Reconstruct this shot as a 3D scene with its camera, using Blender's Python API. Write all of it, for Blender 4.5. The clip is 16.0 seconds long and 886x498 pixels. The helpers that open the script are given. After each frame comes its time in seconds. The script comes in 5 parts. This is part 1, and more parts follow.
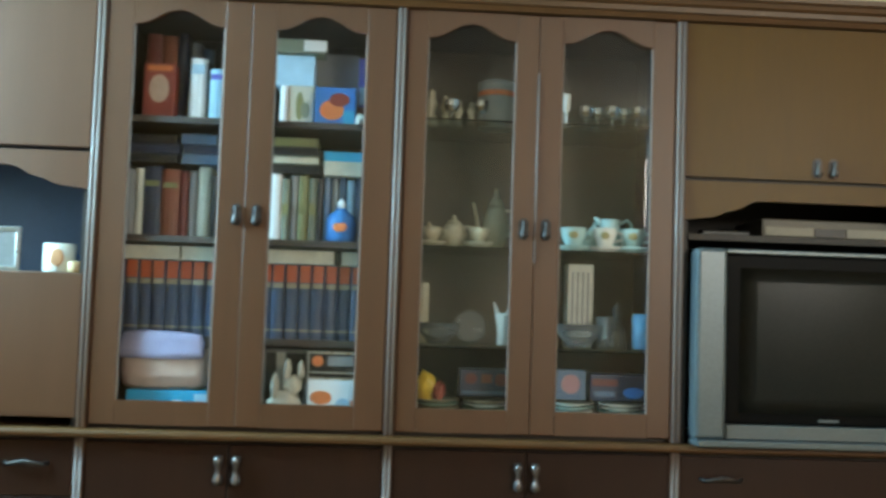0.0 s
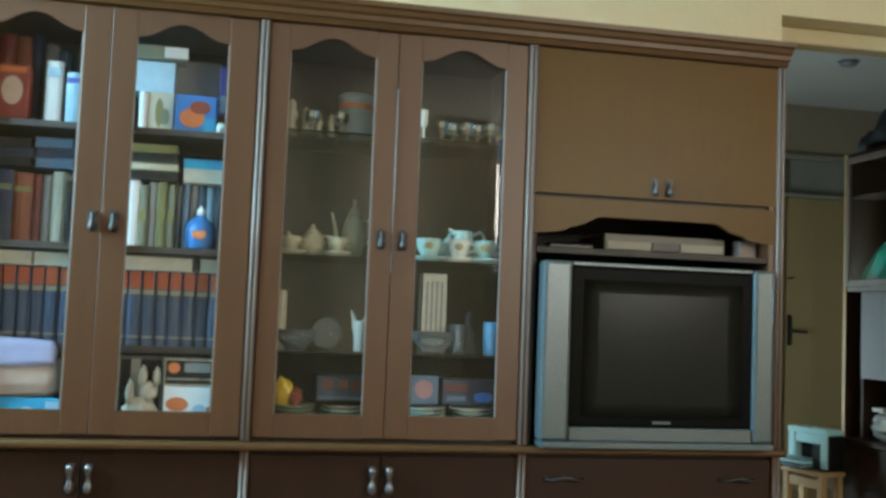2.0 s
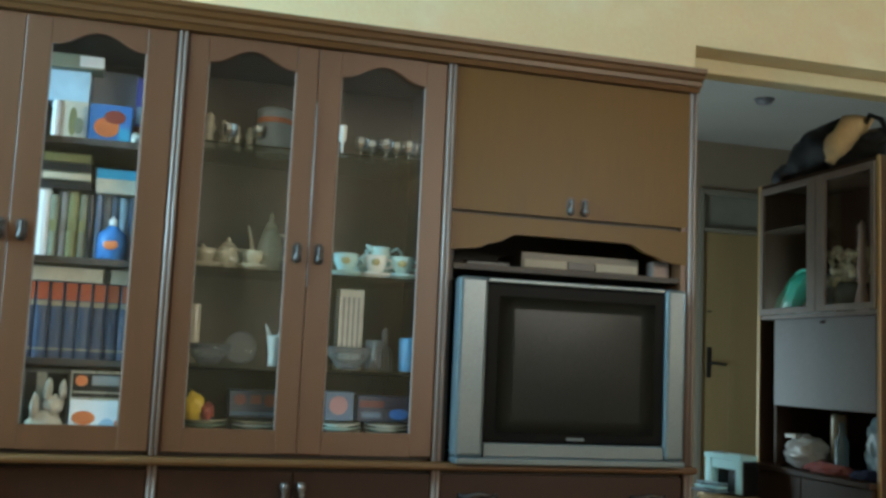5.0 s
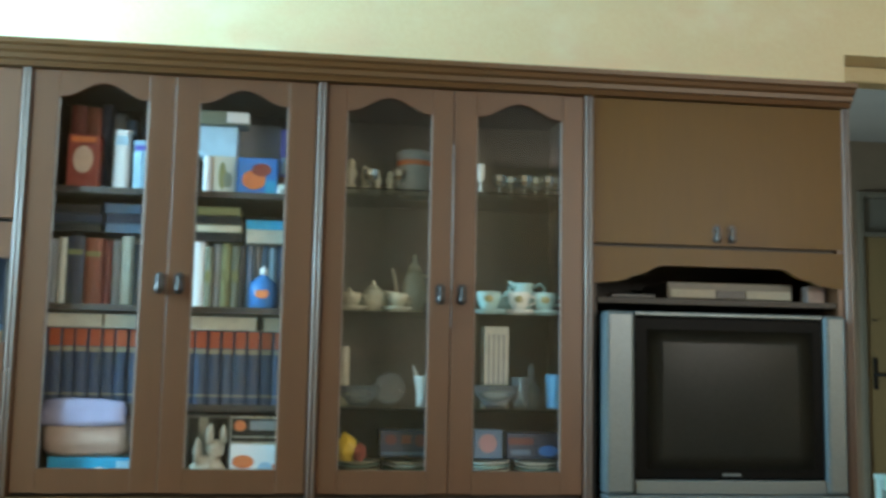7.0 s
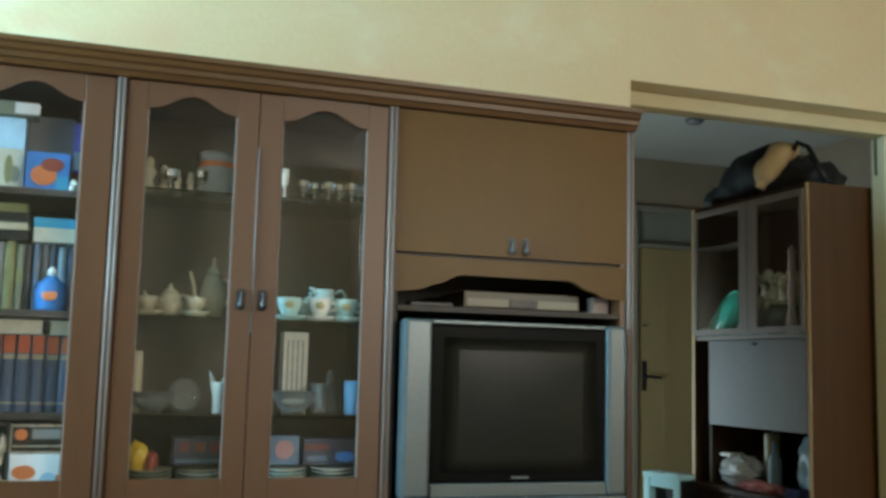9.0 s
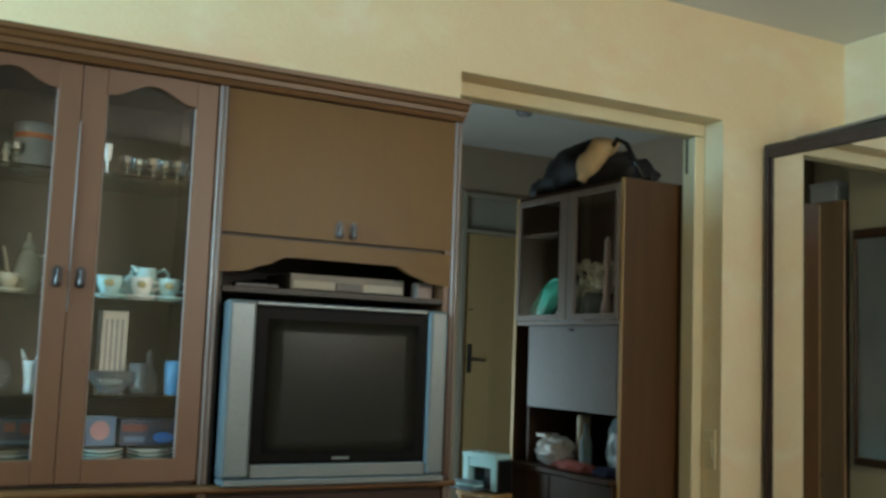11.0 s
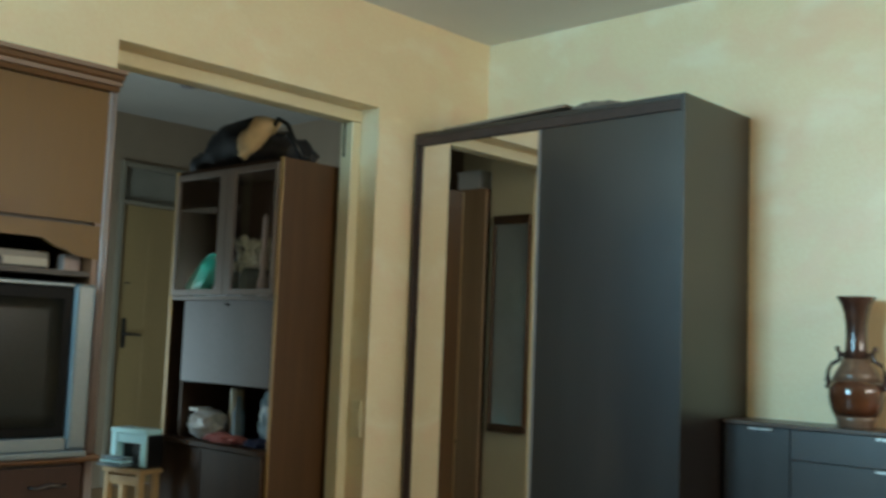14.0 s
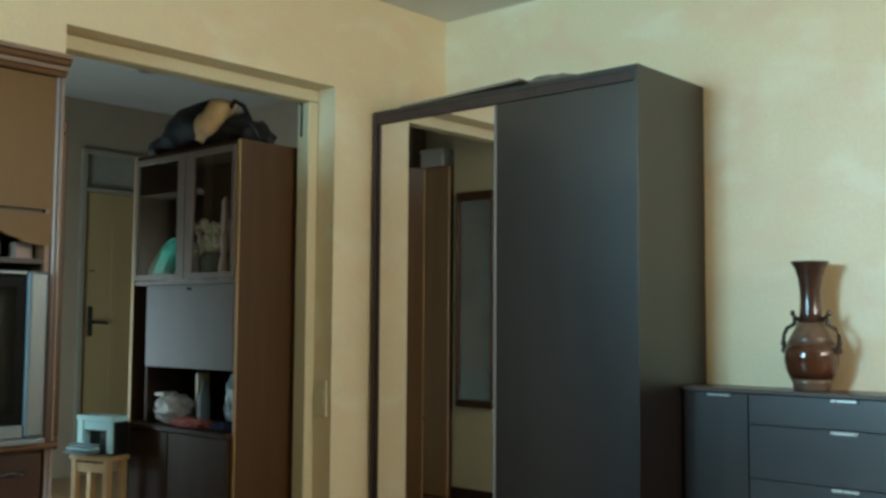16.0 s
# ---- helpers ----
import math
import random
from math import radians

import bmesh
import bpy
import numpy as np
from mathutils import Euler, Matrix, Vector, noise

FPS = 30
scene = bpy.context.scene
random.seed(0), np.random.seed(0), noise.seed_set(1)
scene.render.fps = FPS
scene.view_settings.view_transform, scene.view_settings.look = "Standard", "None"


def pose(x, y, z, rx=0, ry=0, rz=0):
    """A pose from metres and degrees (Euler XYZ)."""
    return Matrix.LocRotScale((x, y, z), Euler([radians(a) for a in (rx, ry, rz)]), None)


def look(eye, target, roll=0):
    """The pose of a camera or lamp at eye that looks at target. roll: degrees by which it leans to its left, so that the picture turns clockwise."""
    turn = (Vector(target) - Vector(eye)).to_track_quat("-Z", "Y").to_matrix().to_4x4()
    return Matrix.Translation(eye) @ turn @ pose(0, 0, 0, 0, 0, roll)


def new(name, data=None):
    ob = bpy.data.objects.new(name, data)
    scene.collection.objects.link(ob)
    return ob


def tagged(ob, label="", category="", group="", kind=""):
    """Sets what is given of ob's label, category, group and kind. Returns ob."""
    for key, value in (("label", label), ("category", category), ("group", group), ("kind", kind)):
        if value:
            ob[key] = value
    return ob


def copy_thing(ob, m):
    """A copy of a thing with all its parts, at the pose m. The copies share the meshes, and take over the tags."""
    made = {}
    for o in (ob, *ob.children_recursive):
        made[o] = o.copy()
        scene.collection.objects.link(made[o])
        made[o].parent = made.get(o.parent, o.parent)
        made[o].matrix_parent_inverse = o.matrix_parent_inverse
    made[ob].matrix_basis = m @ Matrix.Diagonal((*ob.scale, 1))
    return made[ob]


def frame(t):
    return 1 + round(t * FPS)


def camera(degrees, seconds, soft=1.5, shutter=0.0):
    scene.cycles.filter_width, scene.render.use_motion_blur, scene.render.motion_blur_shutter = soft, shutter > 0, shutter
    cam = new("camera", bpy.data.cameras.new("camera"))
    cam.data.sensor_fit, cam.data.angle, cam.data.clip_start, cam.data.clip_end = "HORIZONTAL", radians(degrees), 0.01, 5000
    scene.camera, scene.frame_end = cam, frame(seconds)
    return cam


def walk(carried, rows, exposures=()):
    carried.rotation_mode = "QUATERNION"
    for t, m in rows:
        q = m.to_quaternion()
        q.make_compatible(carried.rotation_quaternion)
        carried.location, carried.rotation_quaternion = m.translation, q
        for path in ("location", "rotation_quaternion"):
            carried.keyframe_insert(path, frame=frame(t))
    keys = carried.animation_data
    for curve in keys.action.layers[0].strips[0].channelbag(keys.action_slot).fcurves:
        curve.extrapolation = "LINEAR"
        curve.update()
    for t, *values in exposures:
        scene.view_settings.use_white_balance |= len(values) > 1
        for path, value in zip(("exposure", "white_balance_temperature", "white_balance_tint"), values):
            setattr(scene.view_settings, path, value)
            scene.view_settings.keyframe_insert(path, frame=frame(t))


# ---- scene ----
cam = camera(46.7, 16.0, soft=3.0, shutter=0.5)
PATH = [
    (0, (0.513, -0.365, 1.031), (0.624, 1.628, 1.16), 1.9),
    (0.5, (0.492, -0.391, 1.043), (0.717, 1.593, 1.171), 2.0),
    (1, (0.527, -0.429, 1.075), (0.796, 1.55, 1.182), 1.9),
    (1.5, (0.476, -0.447, 1.069), (0.84, 1.516, 1.186), 2.1),
    (2, (0.478, -0.463, 1.055), (0.876, 1.492, 1.194), 2.2),
    (2.5, (0.466, -0.452, 1.053), (0.893, 1.496, 1.209), 2.0),
    (3, (0.479, -0.472, 1.063), (0.97, 1.461, 1.217), 2.5),
    (3.5, (0.481, -0.484, 1.066), (1.009, 1.437, 1.239), 2.9),
    (3.7, (0.488, -0.486, 1.065), (1.027, 1.432, 1.236), 2.9),
    (5.8, (0.538, -0.443, 0.934), (1.004, 1.483, 1.193), 2.0),
    (6, (0.527, -0.43, 0.956), (0.911, 1.515, 1.213), 1.3),
    (6.5, (0.544, -0.486, 1.028), (0.72, 1.489, 1.286), 1.9),
    (7, (0.542, -0.489, 1.074), (0.783, 1.483, 1.302), 1.1),
    (7.5, (0.472, -0.475, 1.093), (0.902, 1.467, 1.297), 0.4),
    (8, (0.463, -0.495, 1.105), (0.955, 1.432, 1.316), 1.3),
    (8.5, (0.472, -0.487, 1.109), (1.02, 1.424, 1.325), 1.2),
    (9, (0.484, -0.501, 1.104), (1.128, 1.378, 1.335), 1.4),
    (9.2, (0.481, -0.508, 1.104), (1.152, 1.363, 1.323), 1.5),
    (11.3, (0.489, -0.561, 1.112), (1.46, 1.176, 1.318), 2.0),
    (11.5, (0.501, -0.56, 1.107), (1.494, 1.164, 1.315), 1.9),
    (12, (0.5, -0.601, 1.108), (1.612, 1.047, 1.324), 1.7),
    (12.5, (0.496, -0.618, 1.104), (1.637, 1.012, 1.304), 0.7),
    (13, (0.499, -0.633, 1.109), (1.742, 0.922, 1.295), 1.4),
    (13.5, (0.484, -0.641, 1.118), (1.835, 0.822, 1.303), 1.9),
    (14, (0.453, -0.695, 1.108), (1.903, 0.671, 1.289), 2.2),
    (14.5, (0.456, -0.716, 1.088), (1.987, 0.563, 1.236), 2.6),
    (15, (0.483, -0.732, 1.094), (2.009, 0.553, 1.233), 1.6),
    (15.5, (0.493, -0.752, 1.097), (1.987, 0.569, 1.246), 1.4),
    (16, (0.497, -0.761, 1.094), (1.982, 0.571, 1.237), 0.4),
]
walk(cam, [(t, look(eye, target, roll)) for t, eye, target, roll in PATH])

# levels and planes of the room
FLOOR, CEIL = -0.14, 2.88
WALL_N, WALL_E, WALL_W, WALL_S = 3.249, 4.982, -1.75, -2.9
FRONT = 2.8            # front plane of the wall unit
HALL_BACK = 6.9

# ---- light ----
world = bpy.data.worlds.new("sky")
scene.world = world
world.use_nodes = True
wn = world.node_tree
sky = wn.nodes.new("ShaderNodeTexSky")
sky.sky_type, sky.sun_disc = "NISHITA", False
sky.sun_elevation, sky.sun_rotation = radians(40), radians(150)
wn.links.new(sky.outputs[0], wn.nodes["Background"].inputs[0])
wn.nodes["Background"].inputs[1].default_value = 0.12


def area(name, m, sx, sy, watts, colour):
    d = bpy.data.lights.new(name, "AREA")
    d.shape, d.size, d.size_y, d.energy, d.color = "RECTANGLE", sx, sy, watts, colour
    ob = new(name, d)
    ob.matrix_world = m
    return ob


# sky light through the west window and the doorway on the hall's left; the south lamp is an added warm fill, tilted up
# at the ceiling
area("window_light", pose(WALL_W - 0.18, 2.37, 2.02, 0, -82, 0), 1.5, 1.2, 274, (0.40, 0.785, 1.0))
area("south_fill_light", pose(3.82, WALL_S - 0.30, 2.13, 125, 0, 0), 2.0, 1.1, 92, (1.0, 0.95, 0.83))
area("hall_doorway_light", pose(2.50, 5.5, 0.70, 0, -90, 0), 1.3, 0.75, 42, (0.62, 0.88, 0.97))

# ---- materials ----


def mat(name, base, second=None, scale=8.0, rough=0.5, metal=0.0, bump=0.05, fine=120.0, stretch=(1, 1, 1), mix=0.5, spec=0.5, coat=0.0, grain=0.18, coat_rough=0.03):
    m = bpy.data.materials.new(name)
    m.use_nodes = True
    nt = m.node_tree
    b = nt.nodes["Principled BSDF"]
    b.inputs["Roughness"].default_value, b.inputs["Metallic"].default_value = rough, metal
    b.inputs["Specular IOR Level"].default_value, b.inputs["Coat Weight"].default_value = spec, coat
    b.inputs["Coat Roughness"].default_value = coat_rough
    co = nt.nodes.new("ShaderNodeTexCoord")
    mp = nt.nodes.new("ShaderNodeMapping")
    mp.inputs["Scale"].default_value = stretch
    nt.links.new(co.outputs["Object"], mp.inputs[0])
    n1, n2 = nt.nodes.new("ShaderNodeTexNoise"), nt.nodes.new("ShaderNodeTexNoise")
    n1.inputs["Scale"].default_value, n1.inputs["Detail"].default_value = scale, 6
    n2.inputs["Scale"].default_value, n2.inputs["Detail"].default_value = fine, 3
    for n in (n1, n2):
        nt.links.new(mp.outputs[0], n.inputs["Vector"])
    ramp = nt.nodes.new("ShaderNodeValToRGB")
    second = second or tuple(c * 0.72 for c in base)
    ramp.color_ramp.elements[0].position, ramp.color_ramp.elements[1].position = 0.5 - mix / 2, 0.5 + mix / 2
    ramp.color_ramp.elements[0].color, ramp.color_ramp.elements[1].color = (*second, 1), (*base, 1)
    nt.links.new(n1.outputs[0], ramp.inputs[0])
    var = nt.nodes.new("ShaderNodeMix")
    var.data_type, var.blend_type = "RGBA", "OVERLAY"
    var.inputs[0].default_value = grain
    nt.links.new(ramp.outputs[0], var.inputs[6])
    nt.links.new(n2.outputs[0], var.inputs[7])
    nt.links.new(var.outputs[2], b.inputs["Base Color"])
    rr = nt.nodes.new("ShaderNodeMapRange")
    rr.inputs["To Min"].default_value, rr.inputs["To Max"].default_value = max(0.02, rough - 0.03), min(1, rough + 0.03)
    nt.links.new(n1.outputs[0], rr.inputs[0])
    nt.links.new(rr.outputs[0], b.inputs["Roughness"])
    if bump:
        bp = nt.nodes.new("ShaderNodeBump")
        bp.inputs["Strength"].default_value, bp.inputs["Distance"].default_value = bump, 0.004
        nt.links.new(n2.outputs[0], bp.inputs["Height"])
        nt.links.new(bp.outputs[0], b.inputs["Normal"])
    return m


def wood(name, base, dark, rough=0.4, along="z", coat=0.0, spec=0.5, coat_rough=0.03):
    st = {"z": (1, 1, 0.07), "x": (0.07, 1, 1), "y": (1, 0.07, 1)}[along]
    return mat(name, base, dark, 16, rough, 0, 0.04, 90, st, 0.6, spec, coat, 0.11, coat_rough)


def plaster(name, base, warm, pale):
    """Sponged decorative paint: cream with faint warm and pale clouds."""
    m = mat(name, base, tuple(c * 0.93 for c in base), 2.2, 0.40, 0, 0.12, 60, mix=0.7, spec=0.5)
    nt = m.node_tree
    b = nt.nodes["Principled BSDF"]
    last = b.inputs["Base Color"].links[0].from_socket
    co = nt.nodes["Texture Coordinate"]
    for colour, scale, low, high, amount in ((warm, 2.3, 0.50, 0.72, 0.60), (pale, 2.9, 0.50, 0.70, 0.55), (warm, 8, 0.50, 0.72, 0.26)):
        n = nt.nodes.new("ShaderNodeTexNoise")
        n.inputs["Scale"].default_value, n.inputs["Detail"].default_value, n.inputs["Distortion"].default_value = scale, 7, 0.25
        mp = nt.nodes.new("ShaderNodeMapping")
        mp.inputs["Location"].default_value = (scale * 3.1, 1.7, scale)
        mp.inputs["Scale"].default_value = (0.85, 0.85, 1.25)
        nt.links.new(co.outputs["Object"], mp.inputs[0])
        nt.links.new(mp.outputs[0], n.inputs["Vector"])
        r = nt.nodes.new("ShaderNodeMapRange")
        r.interpolation_type = "SMOOTHSTEP"
        for k, v in (("From Min", low), ("From Max", high), ("To Max", amount)):
            r.inputs[k].default_value = v
        nt.links.new(n.outputs[0], r.inputs[0])
        x = nt.nodes.new("ShaderNodeMix")
        x.data_type = "RGBA"
        nt.links.new(r.outputs[0], x.inputs[0])
        nt.links.new(last, x.inputs[6])
        x.inputs[7].default_value = (*colour, 1)
        last = x.outputs[2]
    nt.links.new(last, b.inputs["Base Color"])
    trowel = nt.nodes.new("ShaderNodeTexNoise")
    trowel.inputs["Scale"].default_value, trowel.inputs["Detail"].default_value = 4.5, 5
    nt.links.new(co.outputs["Object"], trowel.inputs["Vector"])
    relief = nt.nodes.new("ShaderNodeBump")
    relief.inputs["Strength"].default_value, relief.inputs["Distance"].default_value = 0.35, 0.02
    nt.links.new(trowel.outputs[0], relief.inputs["Height"])
    nt.links.new(b.inputs["Normal"].links[0].from_socket, relief.inputs["Normal"])
    nt.links.new(relief.outputs[0], b.inputs["Normal"])
    return m


def clear_glass(name, tint=(1, 1, 1), rough=0.0, ior=1.45):
    m = bpy.data.materials.new(name)
    m.use_nodes = True
    b = m.node_tree.nodes["Principled BSDF"]
    b.inputs["Base Color"].default_value = (*tint, 1)
    b.inputs["Transmission Weight"].default_value, b.inputs["Roughness"].default_value, b.inputs["IOR"].default_value = 1, rough, ior
    return m


def mirror_glass(name, grey):
    m = bpy.data.materials.new(name)
    m.use_nodes = True
    b = m.node_tree.nodes["Principled BSDF"]
    b.inputs["Base Color"].default_value = (grey, grey, grey, 1)
    b.inputs["Metallic"].default_value, b.inputs["Roughness"].default_value = 1, 0.015
    return m


PLASTER = plaster("cream_sponged_paint", (0.84, 0.68, 0.425), (0.83, 0.56, 0.36), (0.89, 0.82, 0.60))
CEILING = mat("ceiling_paint", (0.83, 0.80, 0.73), (0.77, 0.74, 0.67), 1.5, 0.8, bump=0.08)
JAMB = mat("cream_gloss_paint", (0.77, 0.68, 0.45), (0.71, 0.62, 0.40), 3, 0.4)
UNIT = wood("cherry_laminate", (0.129, 0.0440, 0.0135), (0.111, 0.0372, 0.0112), 0.42, "z", spec=0.9)
GOLDEN = wood("golden_laminate", (0.138, 0.0625, 0.0056), (0.125, 0.0565, 0.0048), 0.38, "z", spec=0.30)
# darker cherry copy: the shade below the ledge is put into the colour
UNIT_SHADED = wood("shaded_cherry_laminate", (0.040, 0.0135, 0.0070), (0.033, 0.011, 0.0058), 0.42, "z", spec=0.36)
UNIT_X = wood("cherry_moulding", (0.145, 0.061, 0.0165), (0.108, 0.044, 0.0118), 0.42, "x", spec=0.6)
INSIDE = wood("dark_shelf_board", (0.06, 0.042, 0.034), (0.035, 0.026, 0.022), 0.5, "x")
BACKING = mat("cabinet_back", (0.075, 0.062, 0.05), (0.055, 0.046, 0.036), 3, 0.6)
STRIP = wood("pale_edge_moulding", (0.33, 0.262, 0.24), (0.26, 0.205, 0.185), 0.3, "z")
GROOVE = mat("dark_groove", (0.03, 0.022, 0.018), None, 10, 0.6)
PANE = clear_glass("door_glass")
SHELF_GLASS = clear_glass("green_shelf_glass", (0.86, 0.94, 0.9))
CRYSTAL = clear_glass("crystal", (0.92, 0.96, 0.96), 0.02, 1.38)
CRYSTAL.node_tree.nodes["Principled BSDF"].inputs["Transmission Weight"].default_value = 0.93
BRONZE = mat("antique_pewter", (0.13, 0.112, 0.108), (0.055, 0.047, 0.045), 40, 0.48, 0.8)
SILVER = mat("silver_plastic", (0.180, 0.210, 0.225), (0.162, 0.190, 0.205), 4, 0.34, 0.5, 0.02)
BLACKP = mat("black_plastic", (0.016, 0.016, 0.017), (0.01, 0.01, 0.01), 20, 0.35)
SCREEN = mat("tube_glass", (0.036, 0.037, 0.032), (0.032, 0.033, 0.029), 2, 0.26, 0, 0.0, spec=0.4)
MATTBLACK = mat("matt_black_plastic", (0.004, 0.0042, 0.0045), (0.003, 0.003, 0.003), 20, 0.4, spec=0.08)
WENGE = wood("dark_wenge_laminate", (0.0125, 0.0088, 0.0080), (0.0085, 0.0060, 0.0054), 0.32, "z", 0.3, 0.86, 0.09)
WENGE_TOP = wood("dark_wenge_top", (0.085, 0.056, 0.042), (0.055, 0.036, 0.027), 0.32, "y")
FRAME = wood("dark_brown_profile", (0.065, 0.037, 0.029), (0.044, 0.025, 0.019), 0.4, "z", spec=0.32)
MIRROR = mirror_glass("mirror_silvering", 0.82)
STEEL = mat("brushed_steel", (0.70, 0.70, 0.68), (0.6, 0.6, 0.58), 60, 0.28, 1.0, 0.02)
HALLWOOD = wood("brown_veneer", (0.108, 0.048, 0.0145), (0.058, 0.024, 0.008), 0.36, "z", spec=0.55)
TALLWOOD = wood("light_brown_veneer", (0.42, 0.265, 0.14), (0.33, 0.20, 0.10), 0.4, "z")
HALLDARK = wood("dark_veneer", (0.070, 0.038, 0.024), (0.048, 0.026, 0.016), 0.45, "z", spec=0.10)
HALLFRAME = wood("grey_brown_frame", (0.25, 0.195, 0.165), (0.19, 0.145, 0.12), 0.42, "z")
EDGE = wood("light_edge_banding", (0.55, 0.36, 0.15), (0.45, 0.28, 0.11), 0.4, "z")
GREYPANEL = mat("grey_flap", (0.200, 0.184, 0.196), (0.165, 0.152, 0.162), 5, 0.5, stretch=(1, 1, 0.3))
# brown that carries the hall's shade in its colour
HALLWALL = mat("dim_hall_brown", (0.33, 0.25, 0.18), (0.28, 0.21, 0.15), 4, 0.8)
DOORPAINT = mat("aged_cream_door", (0.36, 0.25, 0.118), (0.28, 0.195, 0.092), 2, 0.45, stretch=(1, 1, 0.3))
OAK = wood("parquet_oak", (0.30, 0.17, 0.08), (0.2, 0.11, 0.05), 0.35, "y")
PINE = wood("pale_pine", (0.62, 0.42, 0.2), (0.5, 0.32, 0.14), 0.45, "z")
WHITEPL = mat("white_plastic", (0.78, 0.80, 0.80), (0.72, 0.74, 0.74), 5, 0.35)
CHINA = mat("white_china", (0.80, 0.79, 0.72), (0.74, 0.72, 0.64), 14, 0.15)
IVORY = mat("ivory_china", (0.47, 0.42, 0.30), (0.38, 0.33, 0.22), 18, 0.2)
BROWNGLAZE = mat("brown_glaze", (0.105, 0.032, 0.013), (0.055, 0.018, 0.009), 10, 0.12, coat=0.5, mix=0.4)
DARKGLAZE = mat("dark_brown_glaze", (0.07, 0.028, 0.018), (0.035, 0.016, 0.012), 20, 0.2, coat=0.4)
TANGLAZE = mat("sandy_unglazed_clay", (0.19, 0.12, 0.08), (0.085, 0.045, 0.03), 16, 0.28)


def plain(name, c, rough=0.5, vary=0.8):
    return mat(name, c, tuple(v * vary for v in c), 22, rough, bump=0.03)


# ---- mesh helpers ----


def bm_box(bm, x0, x1, y0, y1, z0, z1, bevel=0.0):
    r = bmesh.ops.create_cube(bm, size=1)
    vs = r["verts"]
    for v in vs:
        v.co = Vector(((x0 + x1) / 2 + v.co.x * (x1 - x0), (y0 + y1) / 2 + v.co.y * (y1 - y0), (z0 + z1) / 2 + v.co.z * (z1 - z0)))
    if bevel:
        es = list({e for v in vs for e in v.link_edges})
        bmesh.ops.bevel(bm, geom=es, offset=bevel, segments=2, affect="EDGES", profile=0.5)
    return bm


def bm_lathe(bm, profile, segments=24, at=(0, 0, 0)):
    """Turned shape from (radius, height) pairs."""
    rings = []
    for r, z in profile:
        rings.append([bm.verts.new((at[0] + max(r, 1e-4) * math.cos(2 * math.pi * k / segments), at[1] + max(r, 1e-4) * math.sin(2 * math.pi * k / segments), at[2] + z)) for k in range(segments)])
    for a, b in zip(rings, rings[1:]):
        for k in range(segments):
            f = bm.faces.new((a[k], a[(k + 1) % segments], b[(k + 1) % segments], b[k]))
            f.smooth = True
    for ring, flip in ((rings[0], True), (rings[-1], False)):
        bm.faces.new(ring[::-1] if flip else ring)
    return bm


def bm_tube(bm, path, radius, segments=8):
    """Round bar along a path; radius may be a list."""
    rad = radius if isinstance(radius, (list, tuple)) else [radius] * len(path)
    rings, up = [], Vector((0.123, 0.456, 0.88)).normalized()
    path = [Vector(p) for p in path]
    for i, p in enumerate(path):
        t = (path[min(i + 1, len(path) - 1)] - path[max(i - 1, 0)]).normalized()
        u = t.cross(up).normalized()
        v = t.cross(u)
        rings.append([bm.verts.new(p + rad[i] * (math.cos(2 * math.pi * k / segments) * u + math.sin(2 * math.pi * k / segments) * v)) for k in range(segments)])
    for a, b in zip(rings, rings[1:]):
        for k in range(segments):
            f = bm.faces.new((a[k], a[(k + 1) % segments], b[(k + 1) % segments], b[k]))
            f.smooth = True
    bm.faces.new(rings[0][::-1])
    bm.faces.new(rings[-1])
    return bm


def bm_valance(bm, x0, x1, y0, y1, top, low, n=24):
    """A board whose lower edge follows low(u), u from -1 to 1."""
    cols = []
    for i in range(n + 1):
        u = -1 + 2 * i / n
        x = x0 + (x1 - x0) * i / n
        cols.append([bm.verts.new(c) for c in ((x, y0, low(u)), (x, y0, top), (x, y1, top), (x, y1, low(u)))])
    for a, b in zip(cols, cols[1:]):
        for k in range(4):
            bm.faces.new((a[k], a[(k + 1) % 4], b[(k + 1) % 4], b[k]))
    bm.faces.new(cols[0][::-1])
    bm.faces.new(cols[-1])
    return bm


def bm_extrude_x(bm, section, x0, x1):
    """A moulding: a (y, z) section drawn along x."""
    a = [bm.verts.new((x0, y, z)) for y, z in section]
    b = [bm.verts.new((x1, y, z)) for y, z in section]
    n = len(section)
    for k in range(n):
        bm.faces.new((a[k], a[(k + 1) % n], b[(k + 1) % n], b[k]))
    bm.faces.new(a[::-1])
    bm.faces.new(b)
    return bm


def bm_blob(bm, centre, size, rough=0.15, scale=3.0, sub=4, seed=0, flat=None):
    """A soft lump; flat: the level on which it lies."""
    r = bmesh.ops.create_icosphere(bm, subdivisions=sub, radius=1)
    for v in r["verts"]:
        d = 1 + rough * noise.noise(v.co * scale + Vector((seed, seed * 2.1, 0))) + rough * 0.4 * noise.noise(v.co * scale * 3 + Vector((0, seed, 1)))
        v.co = Vector((centre[0] + v.co.x * size[0] * d, centre[1] + v.co.y * size[1] * d, centre[2] + v.co.z * size[2] * d))
        if flat is not None:
            v.co.z = max(v.co.z, flat)
    for f in bm.faces:
        f.smooth = True
    return bm


